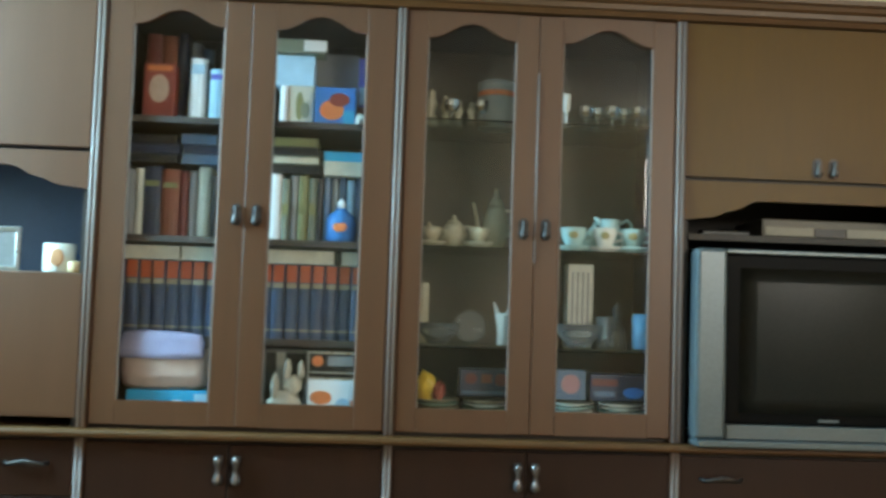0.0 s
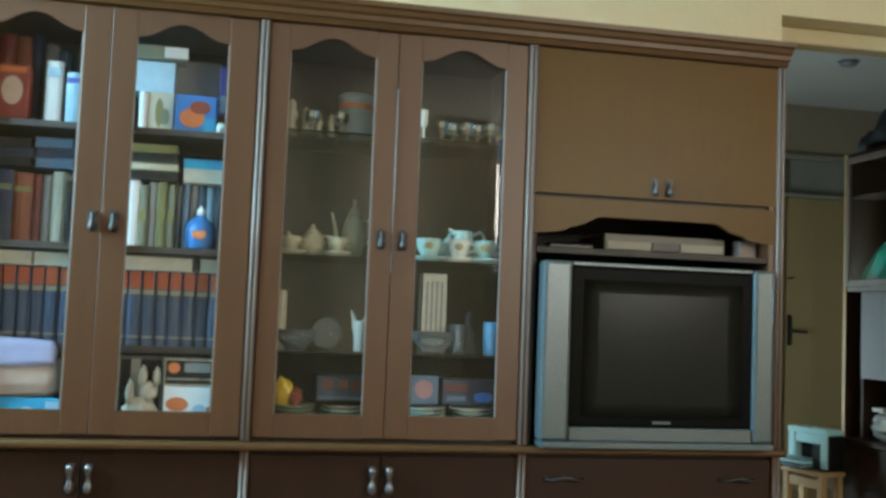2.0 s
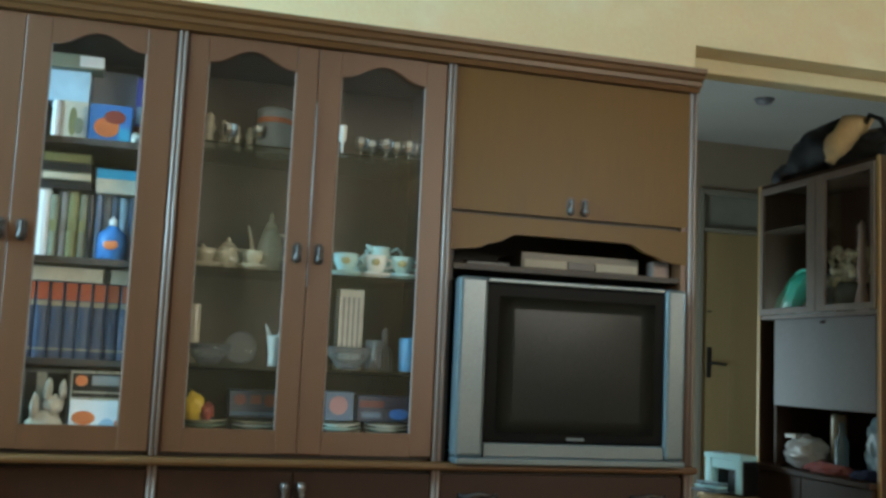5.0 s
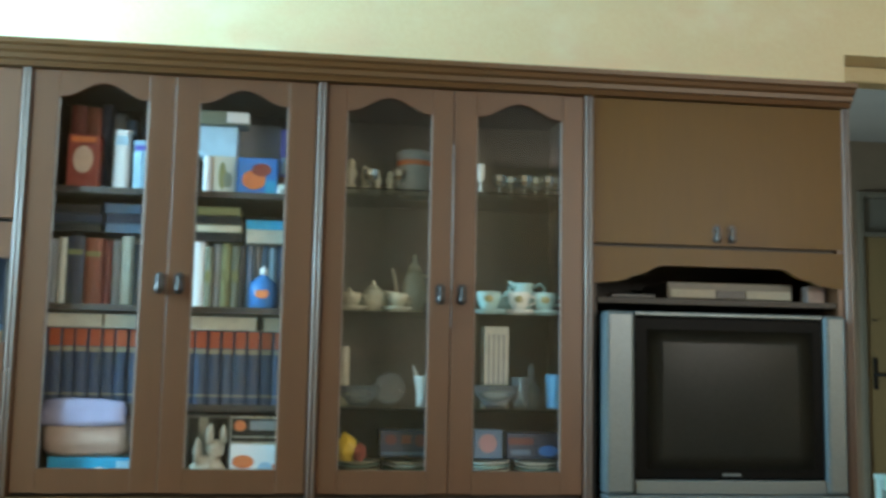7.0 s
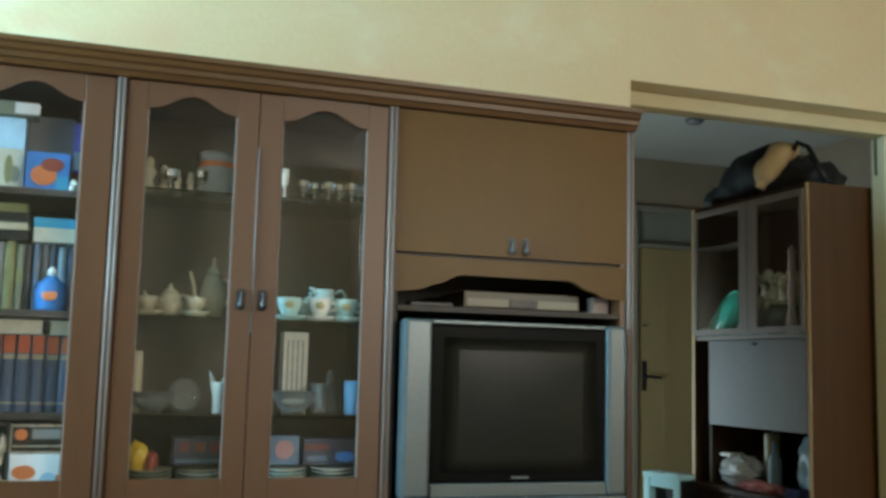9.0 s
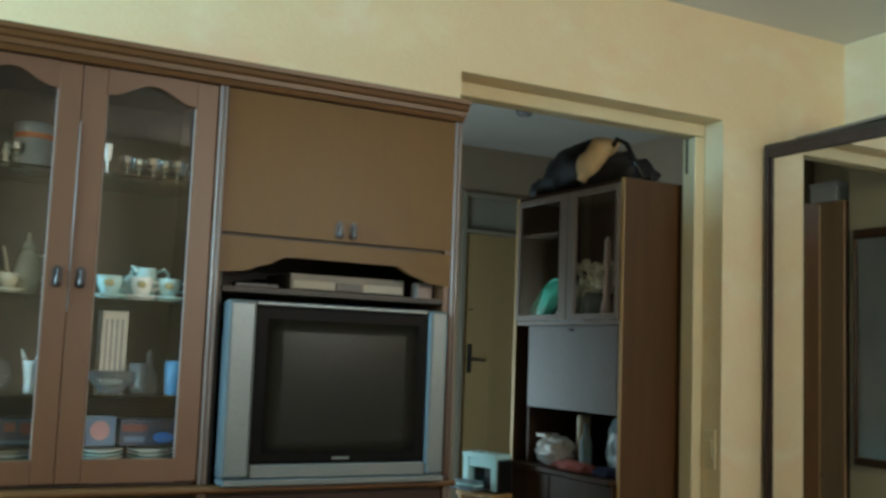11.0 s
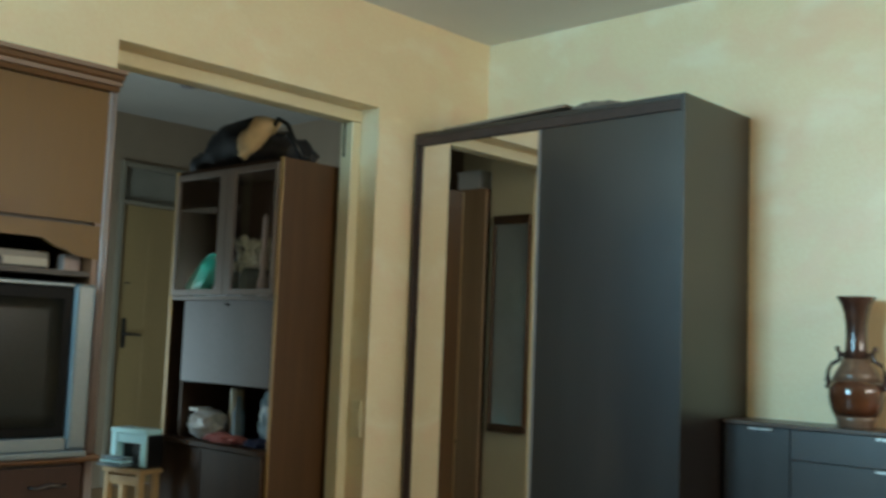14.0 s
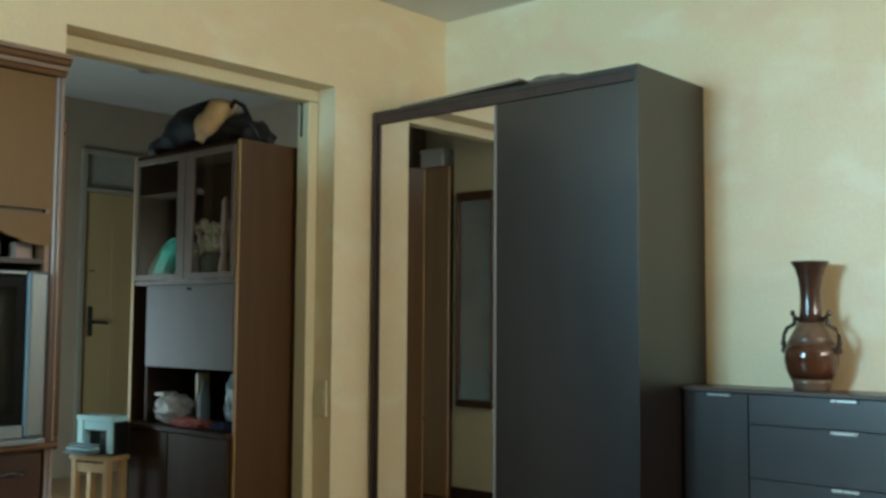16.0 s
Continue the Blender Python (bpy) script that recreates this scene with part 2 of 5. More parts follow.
def bm_sack(bm, path, radii, rough, seed, floor_z, segments=22):
    """A slack bag: a wide tube along a path, creased, resting on a level."""
    fine, rad = [], []
    for (p, q), (r0, r1) in zip(zip(path, path[1:]), zip(radii, radii[1:])):
        for k in range(6):
            t = k / 6
            t2 = t * t * (3 - 2 * t)
            fine.append(Vector(p).lerp(Vector(q), t))
            rad.append(r0 + (r1 - r0) * t2)
    bm_tube(bm, fine + [path[-1]], rad + [radii[-1]], segments)
    for v in bm.verts:
        n = noise.noise_vector(v.co * 9 + Vector((seed, 0, 0))) + 0.6 * noise.noise_vector(v.co * 24 + Vector((0, seed, 0)))
        v.co += rough * n
        v.co.z = max(v.co.z, floor_z)
    return bm


def crumpled(x0, x1, y0, y1, z0, z1, amount, seed):
    """A soft packed bundle: a rounded block with creases."""
    bm = B(x0, x1, y0, y1, z0, z1, min(z1 - z0, y1 - y0) * 0.32)
    bmesh.ops.subdivide_edges(bm, edges=list(bm.edges), cuts=3, use_grid_fill=True)
    for v in bm.verts:
        v.co += amount * noise.noise_vector(v.co * 14 + Vector((seed, 0, 0))) + amount * 0.5 * noise.noise_vector(v.co * 40 + Vector((0, seed, 0)))
        v.co.z = max(v.co.z, z0)
    for f in bm.faces:
        f.smooth = True
    return bm


def mesh_of(name, bm, material):
    bmesh.ops.recalc_face_normals(bm, faces=bm.faces)
    me = bpy.data.meshes.new(name)
    bm.to_mesh(me)
    bm.free()
    for m in (material if isinstance(material, (list, tuple)) else [material]):
        me.materials.append(m)
    return me


def part(name, bm, material, parent, label=""):
    ob = new(name, mesh_of(name, bm, material))
    ob.parent = parent
    if parent.data is None:
        ob.matrix_parent_inverse = Matrix.Translation(-parent.location)
    return tagged(ob, label)


def thing(name, at, label, category, group="", kind=""):
    ob = new(name)
    ob.location = at
    return tagged(ob, label, category, group, kind)


def solid(name, bm, material, label, category, group="", kind=""):
    return tagged(new(name, mesh_of(name, bm, material)), label, category, group, kind)


def B(x0, x1, y0, y1, z0, z1, bevel=0.0):
    return bm_box(bmesh.new(), x0, x1, y0, y1, z0, z1, bevel)


def structure(name, boxes, material, label=""):
    bm = bmesh.new()
    for b in boxes:
        bm_box(bm, *b)
    return tagged(new(name, mesh_of(name, bm, material)), label, "", "", "structure")

# ---- the room ----
OPEN_L, OPEN_R, OPEN_T = 2.590, 4.105, 2.336
WB = WALL_N + 0.214     # back face of the north wall
structure("floor", [(WALL_W - 0.3, 6.0, WALL_S - 0.3, HALL_BACK + 0.3, FLOOR - 0.2, FLOOR)], OAK, "brown wooden floor")
structure("ceiling", [(WALL_W - 0.3, 6.0, WALL_S - 0.3, WB - 0.1, CEIL, CEIL + 0.2)], CEILING, "off-white painted ceiling")
# same ceiling continued, with the hall's dimness put into a greyer colour
structure("ceiling_hall", [(WALL_W - 0.3, 6.0, WB - 0.1, HALL_BACK + 0.3, CEIL, CEIL + 0.2)], mat("shaded_ceiling_paint", (0.44, 0.42, 0.38), (0.38, 0.36, 0.33), 1.8, 0.8, bump=0.08), "hall ceiling, greyed to hold the hall's dimness in its colour")
structure("wall_north", [(WALL_W, OPEN_L, WALL_N, WB, FLOOR, CEIL), (OPEN_R, WALL_E, WALL_N, WB, FLOOR, CEIL),
                         (OPEN_L, OPEN_R, WALL_N, WB, OPEN_T, CEIL)], PLASTER, "cream sponge-painted wall with a wide opening to the hall")
structure("wall_east", [(WALL_E, WALL_E + 0.25, WALL_S, WB, FLOOR, CEIL)], PLASTER, "cream sponge-painted wall with pale clouds")
WY0, WY1, WZ0, WZ1 = 1.72, 3.02, 1.20, 2.82
structure("wall_west", [(WALL_W - 0.25, WALL_W, WALL_S, WY0, FLOOR, CEIL), (WALL_W - 0.25, WALL_W, WY1, WB, FLOOR, CEIL),
                        (WALL_W - 0.25, WALL_W, WY0, WY1, FLOOR, WZ0), (WALL_W - 0.25, WALL_W, WY0, WY1, WZ1, CEIL)], PLASTER, "cream wall with a window")
# unseen opening, added in the south wall for the fill lamp
SX0, SX1, SZ0, SZ1 = 2.78, 4.88, 1.50, 2.76
structure("wall_south", [(WALL_W, SX0, WALL_S - 0.25, WALL_S, FLOOR, CEIL), (SX1, WALL_E, WALL_S - 0.25, WALL_S, FLOOR, CEIL), (SX0, SX1, WALL_S - 0.25, WALL_S, FLOOR, SZ0),
                         (SX0, SX1, WALL_S - 0.25, WALL_S, SZ1, CEIL)], PLASTER, "cream wall with an added wide high window")
win = thing("window_1", (WALL_W, WY0, WZ0), "white framed window high in the wall", "window", kind="structure")
fb = bmesh.new()
for b in ((WY0, WY1, WZ0, WZ0 + 0.06), (WY0, WY1, WZ1 - 0.06, WZ1), (WY0, WY0 + 0.06, WZ0, WZ1), (WY1 - 0.06, WY1, WZ0, WZ1), ((WY0 + WY1) / 2 - 0.05, (WY0 + WY1) / 2 + 0.05, WZ0, WZ1)):
    bm_box(fb, WALL_W - 0.05, WALL_W, b[0], b[1], b[2], b[3])
part("window_frame", fb, WHITEPL, win)
part("window_sill", B(WALL_W - 0.1, WALL_W + 0.12, WY0 - 0.05, WY1 + 0.05, WZ0 - 0.04, WZ0 - 0.002, 0.008), WHITEPL, win)

# unseen window, added where the south fill lamp enters
win = thing("fill_window", (SX0, WALL_S, SZ0), "unseen wide high window added for the south fill lamp", "window", kind="structure")
part("window_sill", B(SX0 - 0.04, SX1 + 0.04, WALL_S - 0.1, WALL_S + 0.1, SZ0 - 0.04, SZ0 - 0.002, 0.008), WHITEPL, win)

# lining of the opening: boards set back in the reveal
lin = thing("door_lining", (OPEN_R, WB, FLOOR), "cream painted lining boards of a wide doorway", "door frame", kind="structure")
part("head_board", B(OPEN_L, OPEN_R, WALL_N + 0.13, WB + 0.012, 2.268, OPEN_T - 0.002, 0.006), JAMB, lin)
part("side_board", B(4.039, OPEN_R - 0.002, WALL_N + 0.13, WB + 0.012, FLOOR, 2.266, 0.006), JAMB, lin)
part("seam", B(4.0345, 4.0385, WB - 0.03, WB - 0.018, 2.08, 2.262), GROOVE, lin, "dark gap between boards")

# light switch plate on the reveal
sw = thing("light_switch", (OPEN_R, WALL_N + 0.07, 0.60), "small white light switch plate on the door reveal", "switch")
part("plate", B(OPEN_R - 0.010, OPEN_R, WALL_N + 0.03, WALL_N + 0.11, 0.60, 0.79, 0.003), JAMB, sw)
part("rocker", B(OPEN_R - 0.015, OPEN_R - 0.010, WALL_N + 0.045, WALL_N + 0.095, 0.65, 0.74, 0.002), JAMB, sw)

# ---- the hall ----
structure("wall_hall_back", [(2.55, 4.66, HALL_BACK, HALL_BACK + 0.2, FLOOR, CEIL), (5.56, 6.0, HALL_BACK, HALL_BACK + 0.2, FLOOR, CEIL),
                             (4.66, 5.56, HALL_BACK, HALL_BACK + 0.2, 2.48, CEIL)], HALLWALL, "hall wall, its dimness put into a brown colour")
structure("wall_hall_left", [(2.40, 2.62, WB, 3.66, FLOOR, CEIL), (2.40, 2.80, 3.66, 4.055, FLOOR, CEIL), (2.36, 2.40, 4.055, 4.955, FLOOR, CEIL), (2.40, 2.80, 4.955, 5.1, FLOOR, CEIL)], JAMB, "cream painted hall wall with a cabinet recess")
# far stretch of the left wall, darkened by colour as unlit
structure("wall_hall_far", [(2.55, 2.80, 5.9, HALL_BACK, FLOOR, CEIL), (2.55, 2.80, 5.1, 5.9, 2.0, CEIL)], HALLWALL, "far hall wall with a doorway, its dimness put into a brown colour")
# unseen box, added only to block the sky behind the doorway
structure("hall_sky_block", [(1.5, 1.7, 4.9, 6.1, FLOOR, CEIL), (1.7, 2.55, 4.7, 4.9, FLOOR, CEIL), (1.7, 2.55, 6.1, 6.3, FLOOR, CEIL)], HALLWALL, "unseen walls added to keep the sky out behind the hall doorway")
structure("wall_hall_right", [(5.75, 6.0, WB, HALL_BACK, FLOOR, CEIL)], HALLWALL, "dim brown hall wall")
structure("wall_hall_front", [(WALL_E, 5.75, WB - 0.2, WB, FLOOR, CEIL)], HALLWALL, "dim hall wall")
structure("baseboard", [(2.80, 2.815, 3.67, 4.05, FLOOR, FLOOR + 0.09)], HALLDARK, "dark wooden baseboard")

dr = thing("door_1", (5.13, HALL_BACK, FLOOR), "closed cream painted hall door with a dark lever handle", "door", kind="structure")
fr = bmesh.new()
for b in ((4.66, 4.70, FLOOR, 2.48), (5.515, 5.56, FLOOR, 2.48), (4.70, 5.515, 2.44, 2.48), (4.70, 5.515, 2.135, 2.165)):
    bm_box(fr, b[0], b[1], HALL_BACK - 0.03, HALL_BACK + 0.1, b[2], b[3], 0.004)
part("door_frame", fr, mat("dull_grey_paint", (0.27, 0.24, 0.19), (0.22, 0.195, 0.15), 3, 0.5), dr, "dull grey-beige door frame")
part("transom_pane", B(4.701, 5.514, HALL_BACK + 0.02, HALL_BACK + 0.03, 2.166, 2.439), mat("dull_transom_paint", (0.25, 0.235, 0.20), (0.20, 0.19, 0.16), 4, 0.5), dr, "dull grey transom panel above the door")
leaf = part("door_leaf", B(4.703, 5.512, HALL_BACK, HALL_BACK + 0.04, FLOOR + 0.005, 2.132, 0.004), DOORPAINT, dr)
part("handle_plate", B(4.752, 4.792, HALL_BACK - 0.008, HALL_BACK, 0.965, 1.205, 0.003), BLACKP, leaf)
part("lever", bm_tube(bmesh.new(), [(4.772, HALL_BACK - 0.006, 1.078), (4.772, HALL_BACK - 0.05, 1.078), (4.79, HALL_BACK - 0.06, 1.078), (4.895, HALL_BACK - 0.055, 1.072)], 0.012), BLACKP, leaf)
part("lock_rosette", bm_lathe(bmesh.new(), [(0.001, -0.004), (0.022, -0.004), (0.022, 0.004), (0.001, 0.004)], 12, (4.775, HALL_BACK - 0.005, 1.49)), BLACKP, leaf)
part("panel_moulding", B(4.95, 5.02, HALL_BACK - 0.004, HALL_BACK, 0.12, 1.9, 0.002), DOORPAINT, leaf)

# framed mirror on the left hall wall
fm = thing("wall_mirror", (2.80, 3.835, 0.51), "tall clouded mirror in a dark brown wooden frame", "mirror")
for n, b in enumerate(((3.67, 4.00, 0.51, 0.56), (3.67, 4.00, 1.95, 2.01), (3.67, 3.687, 0.562, 1.948), (3.983, 4.00, 0.562, 1.948))):
    part("frame_rail" if n < 2 else "frame_stile", B(2.80, 2.835, b[0], b[1], b[2], b[3], 0.006), HALLWOOD, fm)
part("glazing", B(2.802, 2.812, 3.6875, 3.9825, 0.563, 1.947), mat("clouded_mirror", (0.60, 0.66, 0.65), (0.46, 0.50, 0.49), 3, 0.30, 0.7, 0.0), fm)

# tall cabinet in a recess of the left hall wall, with a box on top
bd = thing("tall_cabinet", (2.62, 4.5, FLOOR), "tall plain brown veneered cabinet standing in a hall recess", "cabinet")
part("body", B(2.41, 2.818, 4.06, 4.95, FLOOR, 2.215, 0.004), HALLDARK, bd)
part("door", B(2.8185, 2.84, 4.06, 4.503, FLOOR + 0.01, 2.22, 0.012), TALLWOOD, bd)
part("door", B(2.8185, 2.84, 4.507, 4.95, FLOOR + 0.01, 2.22, 0.012), TALLWOOD, bd)
wbx = thing("carton", (2.70, 4.30, 2.2155), "small white carton on top of a tall cabinet", "box")
part("carton_body", B(2.60, 2.80, 4.16, 4.38, 2.2155, 2.335, 0.004), WHITEPL, wbx)
part("carton_lid", B(2.595, 2.805, 4.155, 4.385, 2.3355, 2.36, 0.004), WHITEPL, wbx)

# small round lamp base on the hall ceiling
cl = thing("ceiling_lamp", (4.42, 5.6, CEIL), "small plain ceiling rose in the dim hall", "lamp")
part("rose", bm_lathe(bmesh.new(), [(0.001, -0.035), (0.05, -0.03), (0.07, 0.0)], 20, (4.42, 5.6, CEIL)), GREYPANEL, cl)

# ---- hall cabinet ----
HX0, HX1, HY0, HY1, HT = 3.696, 4.113, 3.507, 4.505, 2.032
hc = thing("hall_cabinet", (HX0, HY0, FLOOR), "tall brown hall cabinet with glass doors, grey flap and open shelf", "cabinet")
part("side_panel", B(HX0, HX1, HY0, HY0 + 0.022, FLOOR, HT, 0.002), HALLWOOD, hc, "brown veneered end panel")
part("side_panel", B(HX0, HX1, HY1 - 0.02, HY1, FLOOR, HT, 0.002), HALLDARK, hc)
part("edge_strip", B(HX0 - 0.006, HX0 - 0.0005, HY0, HY0 + 0.022, FLOOR, HT, 0.001), EDGE, hc, "golden edge strip")
part("edge_strip", B(HX0 - 0.006, HX0 - 0.0005, HY1 - 0.024, HY1, 0.50, HT, 0.001), EDGE, hc, "golden edge strip")
part("back_panel", B(HX1 - 0.012, HX1 - 0.002, HY0 + 0.0225, HY1 - 0.0205, FLOOR, HT - 0.021), wood("dark_maroon_veneer", (0.060, 0.022, 0.017), (0.042, 0.015, 0.012), 0.45), hc, "dark maroon back")
part("top_board", B(HX0, HX1 - 0.001, HY0 + 0.0225, HY1 - 0.0205, HT - 0.02, HT - 0.001), HALLDARK, hc)
part("shelf", B(HX0 + 0.002, HX1 - 0.013, HY0 + 0.0225, HY1 - 0.0205, 1.292, 1.314), HALLFRAME, hc)
part("counter", B(HX0 - 0.05, HX1 - 0.013, HY0 + 0.0225, HY1 + 0.06, 0.500, 0.525, 0.003), HALLDARK, hc)
for y0, y1 in ((HY0 + 0.024, 4.065), (4.07, HY1 + 0.05)):
    part("lower_door", B(HX0 - 0.03, HX0 - 0.012, y0, y1, FLOOR + 0.07, 0.495, 0.003), HALLDARK, hc)
part("plinth", B(HX0 - 0.01, HX1 - 0.02, HY0 + 0.024, HY1 + 0.05, FLOOR, FLOOR + 0.07), HALLDARK, hc)
part("lower_side", B(HX0 - 0.012, HX1 - 0.02, HY1 + 0.0005, HY1 + 0.05, FLOOR + 0.071, 0.499), HALLDARK, hc)
for y0, y1, wl, wr in ((3.535, 3.978, 0.03, 0.072), (3.982, HY1 - 0.026, 0.072, 0.03)):
    dd = part("glass_door", B(HX0 - 0.006, HX0 - 0.003, y0 + wl - 0.005, y1 - wr + 0.005, 1.35, 1.97), PANE, hc, "glass door with grey-brown frame")
    dd.visible_shadow = False
    for nm, b in (("stile", (y0, y0 + wl, 1.317, 2.008)), ("stile", (y1 - wr, y1, 1.317, 2.008)), ("rail", (y0 + wl + 0.0005, y1 - wr - 0.0005, 1.317, 1.35)), ("rail", (y0 + wl + 0.0005, y1 - wr - 0.0005, 1.975, 2.008))):
        part(nm, B(HX0 - 0.014, HX0 + 0.004, b[0], b[1], b[2], b[3], 0.002), HALLFRAME, dd)
flap = part("flap", B(HX0 - 0.004, HX0 + 0.014, HY0 + 0.03, 4.345, 0.839, 1.288, 0.003), GREYPANEL, hc, "grey laminate fold-down flap")
part("flap_lock", bm_lathe(bmesh.new(), [(0.001, -0.005), (0.016, -0.005), (0.016, 0.005), (0.001, 0.005)], 12, (HX0 - 0.006, 3.93, 1.265)), BLACKP, flap)
part("divider", B(HX0 + 0.016, HX1 - 0.013, 4.35, 4.37, 0.526, 1.289), HALLDARK, hc)

# things in and on the hall cabinet
gb = crumpled(3.735, 3.815, 4.25, 4.465, 1.3145, 1.565, 0.012, 4)
for v in gb.verts:
    v.co.y += (v.co.z - 1.3145) * -0.55
    v.co.x += 0.2 * (v.co.z - 1.3145)
solid("green_bag", gb, plain("turquoise_plastic", (0.04, 0.50, 0.36), 0.3), "turquoise plastic bag on the glass-door shelf", "bag")
solid("white_packet", bm_box(bmesh.new(), 3.79, 3.90, 4.10, 4.30, 1.3145, 1.53, 0.012), plain("white_paper", (0.74, 0.80, 0.78)), "white packet with pale label behind glass", "packet")
pot = thing("dried_flowers", (3.80, 3.86, 1.3145), "cream dried flowers in a glass jar behind glass", "flowers")
part("jar", bm_lathe(bmesh.new(), [(0.05, 0), (0.075, 0.03), (0.08, 0.10), (0.055, 0.15)], 20, (3.80, 3.86, 1.3145)), plain("dim_grey_glass", (0.14, 0.17, 0.15), 0.2), pot)
fl = bmesh.new()
for k in range(90):
    a, r = random.uniform(0, 6.28), random.uniform(0, 0.15)
    bm_blob(fl, (3.79 + r * 0.45 * math.cos(a), 3.86 + r * math.sin(a), 1.545 + random.uniform(-0.09, 0.08)), (random.uniform(0.014, 0.026),) * 3, 0.5, 3, 1, k)
part("blossom", fl, plain("cream_petals", (0.88, 0.80, 0.58), 0.7), pot, "bunch of cream dried blossoms")
cd = thing("figurine", (3.76, 3.72, 1.3145), "slim pale pink and white porcelain figurine", "figurine")
part("body", bm_lathe(bmesh.new(), [(0.03, 0), (0.032, 0.06), (0.018, 0.13), (0.024, 0.2), (0.014, 0.28), (0.02, 0.33), (0.016, 0.38), (0.02, 0.41), (0.002, 0.44)], 16, (3.76, 3.72, 1.3145)), plain("pinkish_china", (0.74, 0.56, 0.48), 0.3), cd)
solid("crumpled_bag", bm_blob(bmesh.new(), (3.80, 4.20, 0.60), (0.09, 0.145, 0.085), 0.35, 3, 4, 5, 0.526), plain("white_polythene", (0.66, 0.66, 0.66), 0.3), "crumpled white plastic bag on the open shelf", "bag")
solid("red_cloth", bm_blob(bmesh.new(), (3.77, 3.98, 0.54), (0.07, 0.16, 0.035), 0.4, 3, 4, 7, 0.526), plain("red_pink_fabric", (0.50, 0.16, 0.15), 0.8), "folded red and pink cloth on the open shelf", "cloth")
solid("blue_cloth", bm_blob(bmesh.new(), (3.78, 3.70, 0.535), (0.07, 0.10, 0.03), 0.4, 3, 4, 9, 0.526), plain("navy_fabric", (0.03, 0.04, 0.12), 0.8), "dark blue folded cloth on the open shelf", "cloth")
solid("candle", bm_lathe(bmesh.new(), [(0.040, 0), (0.040, 0.27), (0.034, 0.285), (0.002, 0.285)], 16, (3.86, 4.03, 0.526)), IVORY, "thick ivory candle on the open shelf", "candle")
solid("polythene_bag", bm_blob(bmesh.new(), (3.88, 3.70, 0.66), (0.07, 0.12, 0.17), 0.3, 3, 4, 15, 0.526), plain("pale_blue_polythene", (0.34, 0.46, 0.52), 0.25), "upright pale blue plastic bag on the open shelf", "bag")
solid("paperback", B(3.73, 3.82, 4.21, 4.30, 0.674, 0.694, 0.003), plain("white_paper_cover", (0.74, 0.74, 0.70)), "small white paperback on a crumpled bag", "book")
solid("bottle", bm_lathe(bmesh.new(), [(0.03, 0), (0.034, 0.02), (0.034, 0.16), (0.014, 0.2), (0.013, 0.25), (0.001, 0.25)], 16, (3.78, 3.90, 0.526)), plain("blue_grey_plastic", (0.18, 0.27, 0.33), 0.3), "blue-grey bottle on the open shelf", "bottle")
bag = thing("travel_bag", (3.9, 4.2, HT), "slumped black bag with handles on top of the cabinet", "bag")
NYLON = plain("black_nylon", (0.018, 0.019, 0.022), 0.7)
part("bag_body", bm_sack(bmesh.new(), [(3.88, 4.62, HT + 0.03), (3.86, 4.46, HT + 0.08), (3.87, 4.22, HT + 0.14), (3.88, 4.04, HT + 0.17), (3.90, 3.88, HT + 0.10)], [0.03, 0.09, 0.13, 0.13, 0.06], 0.035, 3, HT), NYLON, bag)
part("bag_body", bm_sack(bmesh.new(), [(3.86, 4.05, HT + 0.10), (3.88, 3.85, HT + 0.10), (3.90, 3.66, HT + 0.06), (3.92, 3.55, HT + 0.03)], [0.08, 0.11, 0.075, 0.03], 0.03, 9, HT), plain("dark_grey_nylon", (0.03, 0.03, 0.034), 0.5), bag)
for y in (0.0, 0.09):
    part("strap", bm_tube(bmesh.new(), [(3.80, 3.80 - y, HT + 0.16), (3.79, 3.70 - y, HT + 0.24 - y), (3.79, 3.62 - y * 0.6, HT + 0.20 - y), (3.80, 3.55, HT + 0.08), (3.82, 3.53, HT + 0.012)], 0.013), BLACKP, bag)
solid("yellow_bag", bm_sack(bmesh.new(), [(3.84, 3.74, HT + 0.235), (3.77, 3.80, HT + 0.205), (3.735, 3.87, HT + 0.13), (3.725, 3.92, HT + 0.04)], [0.02, 0.065, 0.068, 0.03], 0.018, 5, HT), plain("ochre_fabric", (0.76, 0.56, 0.30), 0.7), "ochre yellow bundle wedged between black bags", "bag")

# stool with printer
def stool(x0, x1, y0, y1, top):
    st = thing("stool", ((x0 + x1) / 2, (y0 + y1) / 2, FLOOR), "pale pine stool under a printer", "stool")
    part("seat", B(x0 - 0.01, x1 + 0.01, y0 - 0.01, y1 + 0.01, top - 0.025, top, 0.006), PINE, st)
    for x in (x0, x1 - 0.035):
        for y in (y0, y1 - 0.035):
            part("leg", B(x, x + 0.035, y, y + 0.035, FLOOR, top - 0.0255, 0.004), PINE, st)
    for z in (top - 0.09, top - 0.30):
        part("rail", B(x0 + 0.0355, x1 - 0.0355, y0 + 0.005, y0 + 0.03, z, z + 0.05, 0.003), PINE, st)
        part("rail", B(x0 + 0.005, x0 + 0.03, y0 + 0.0355, y1 - 0.0355, z, z + 0.05, 0.003), PINE, st)
    return st


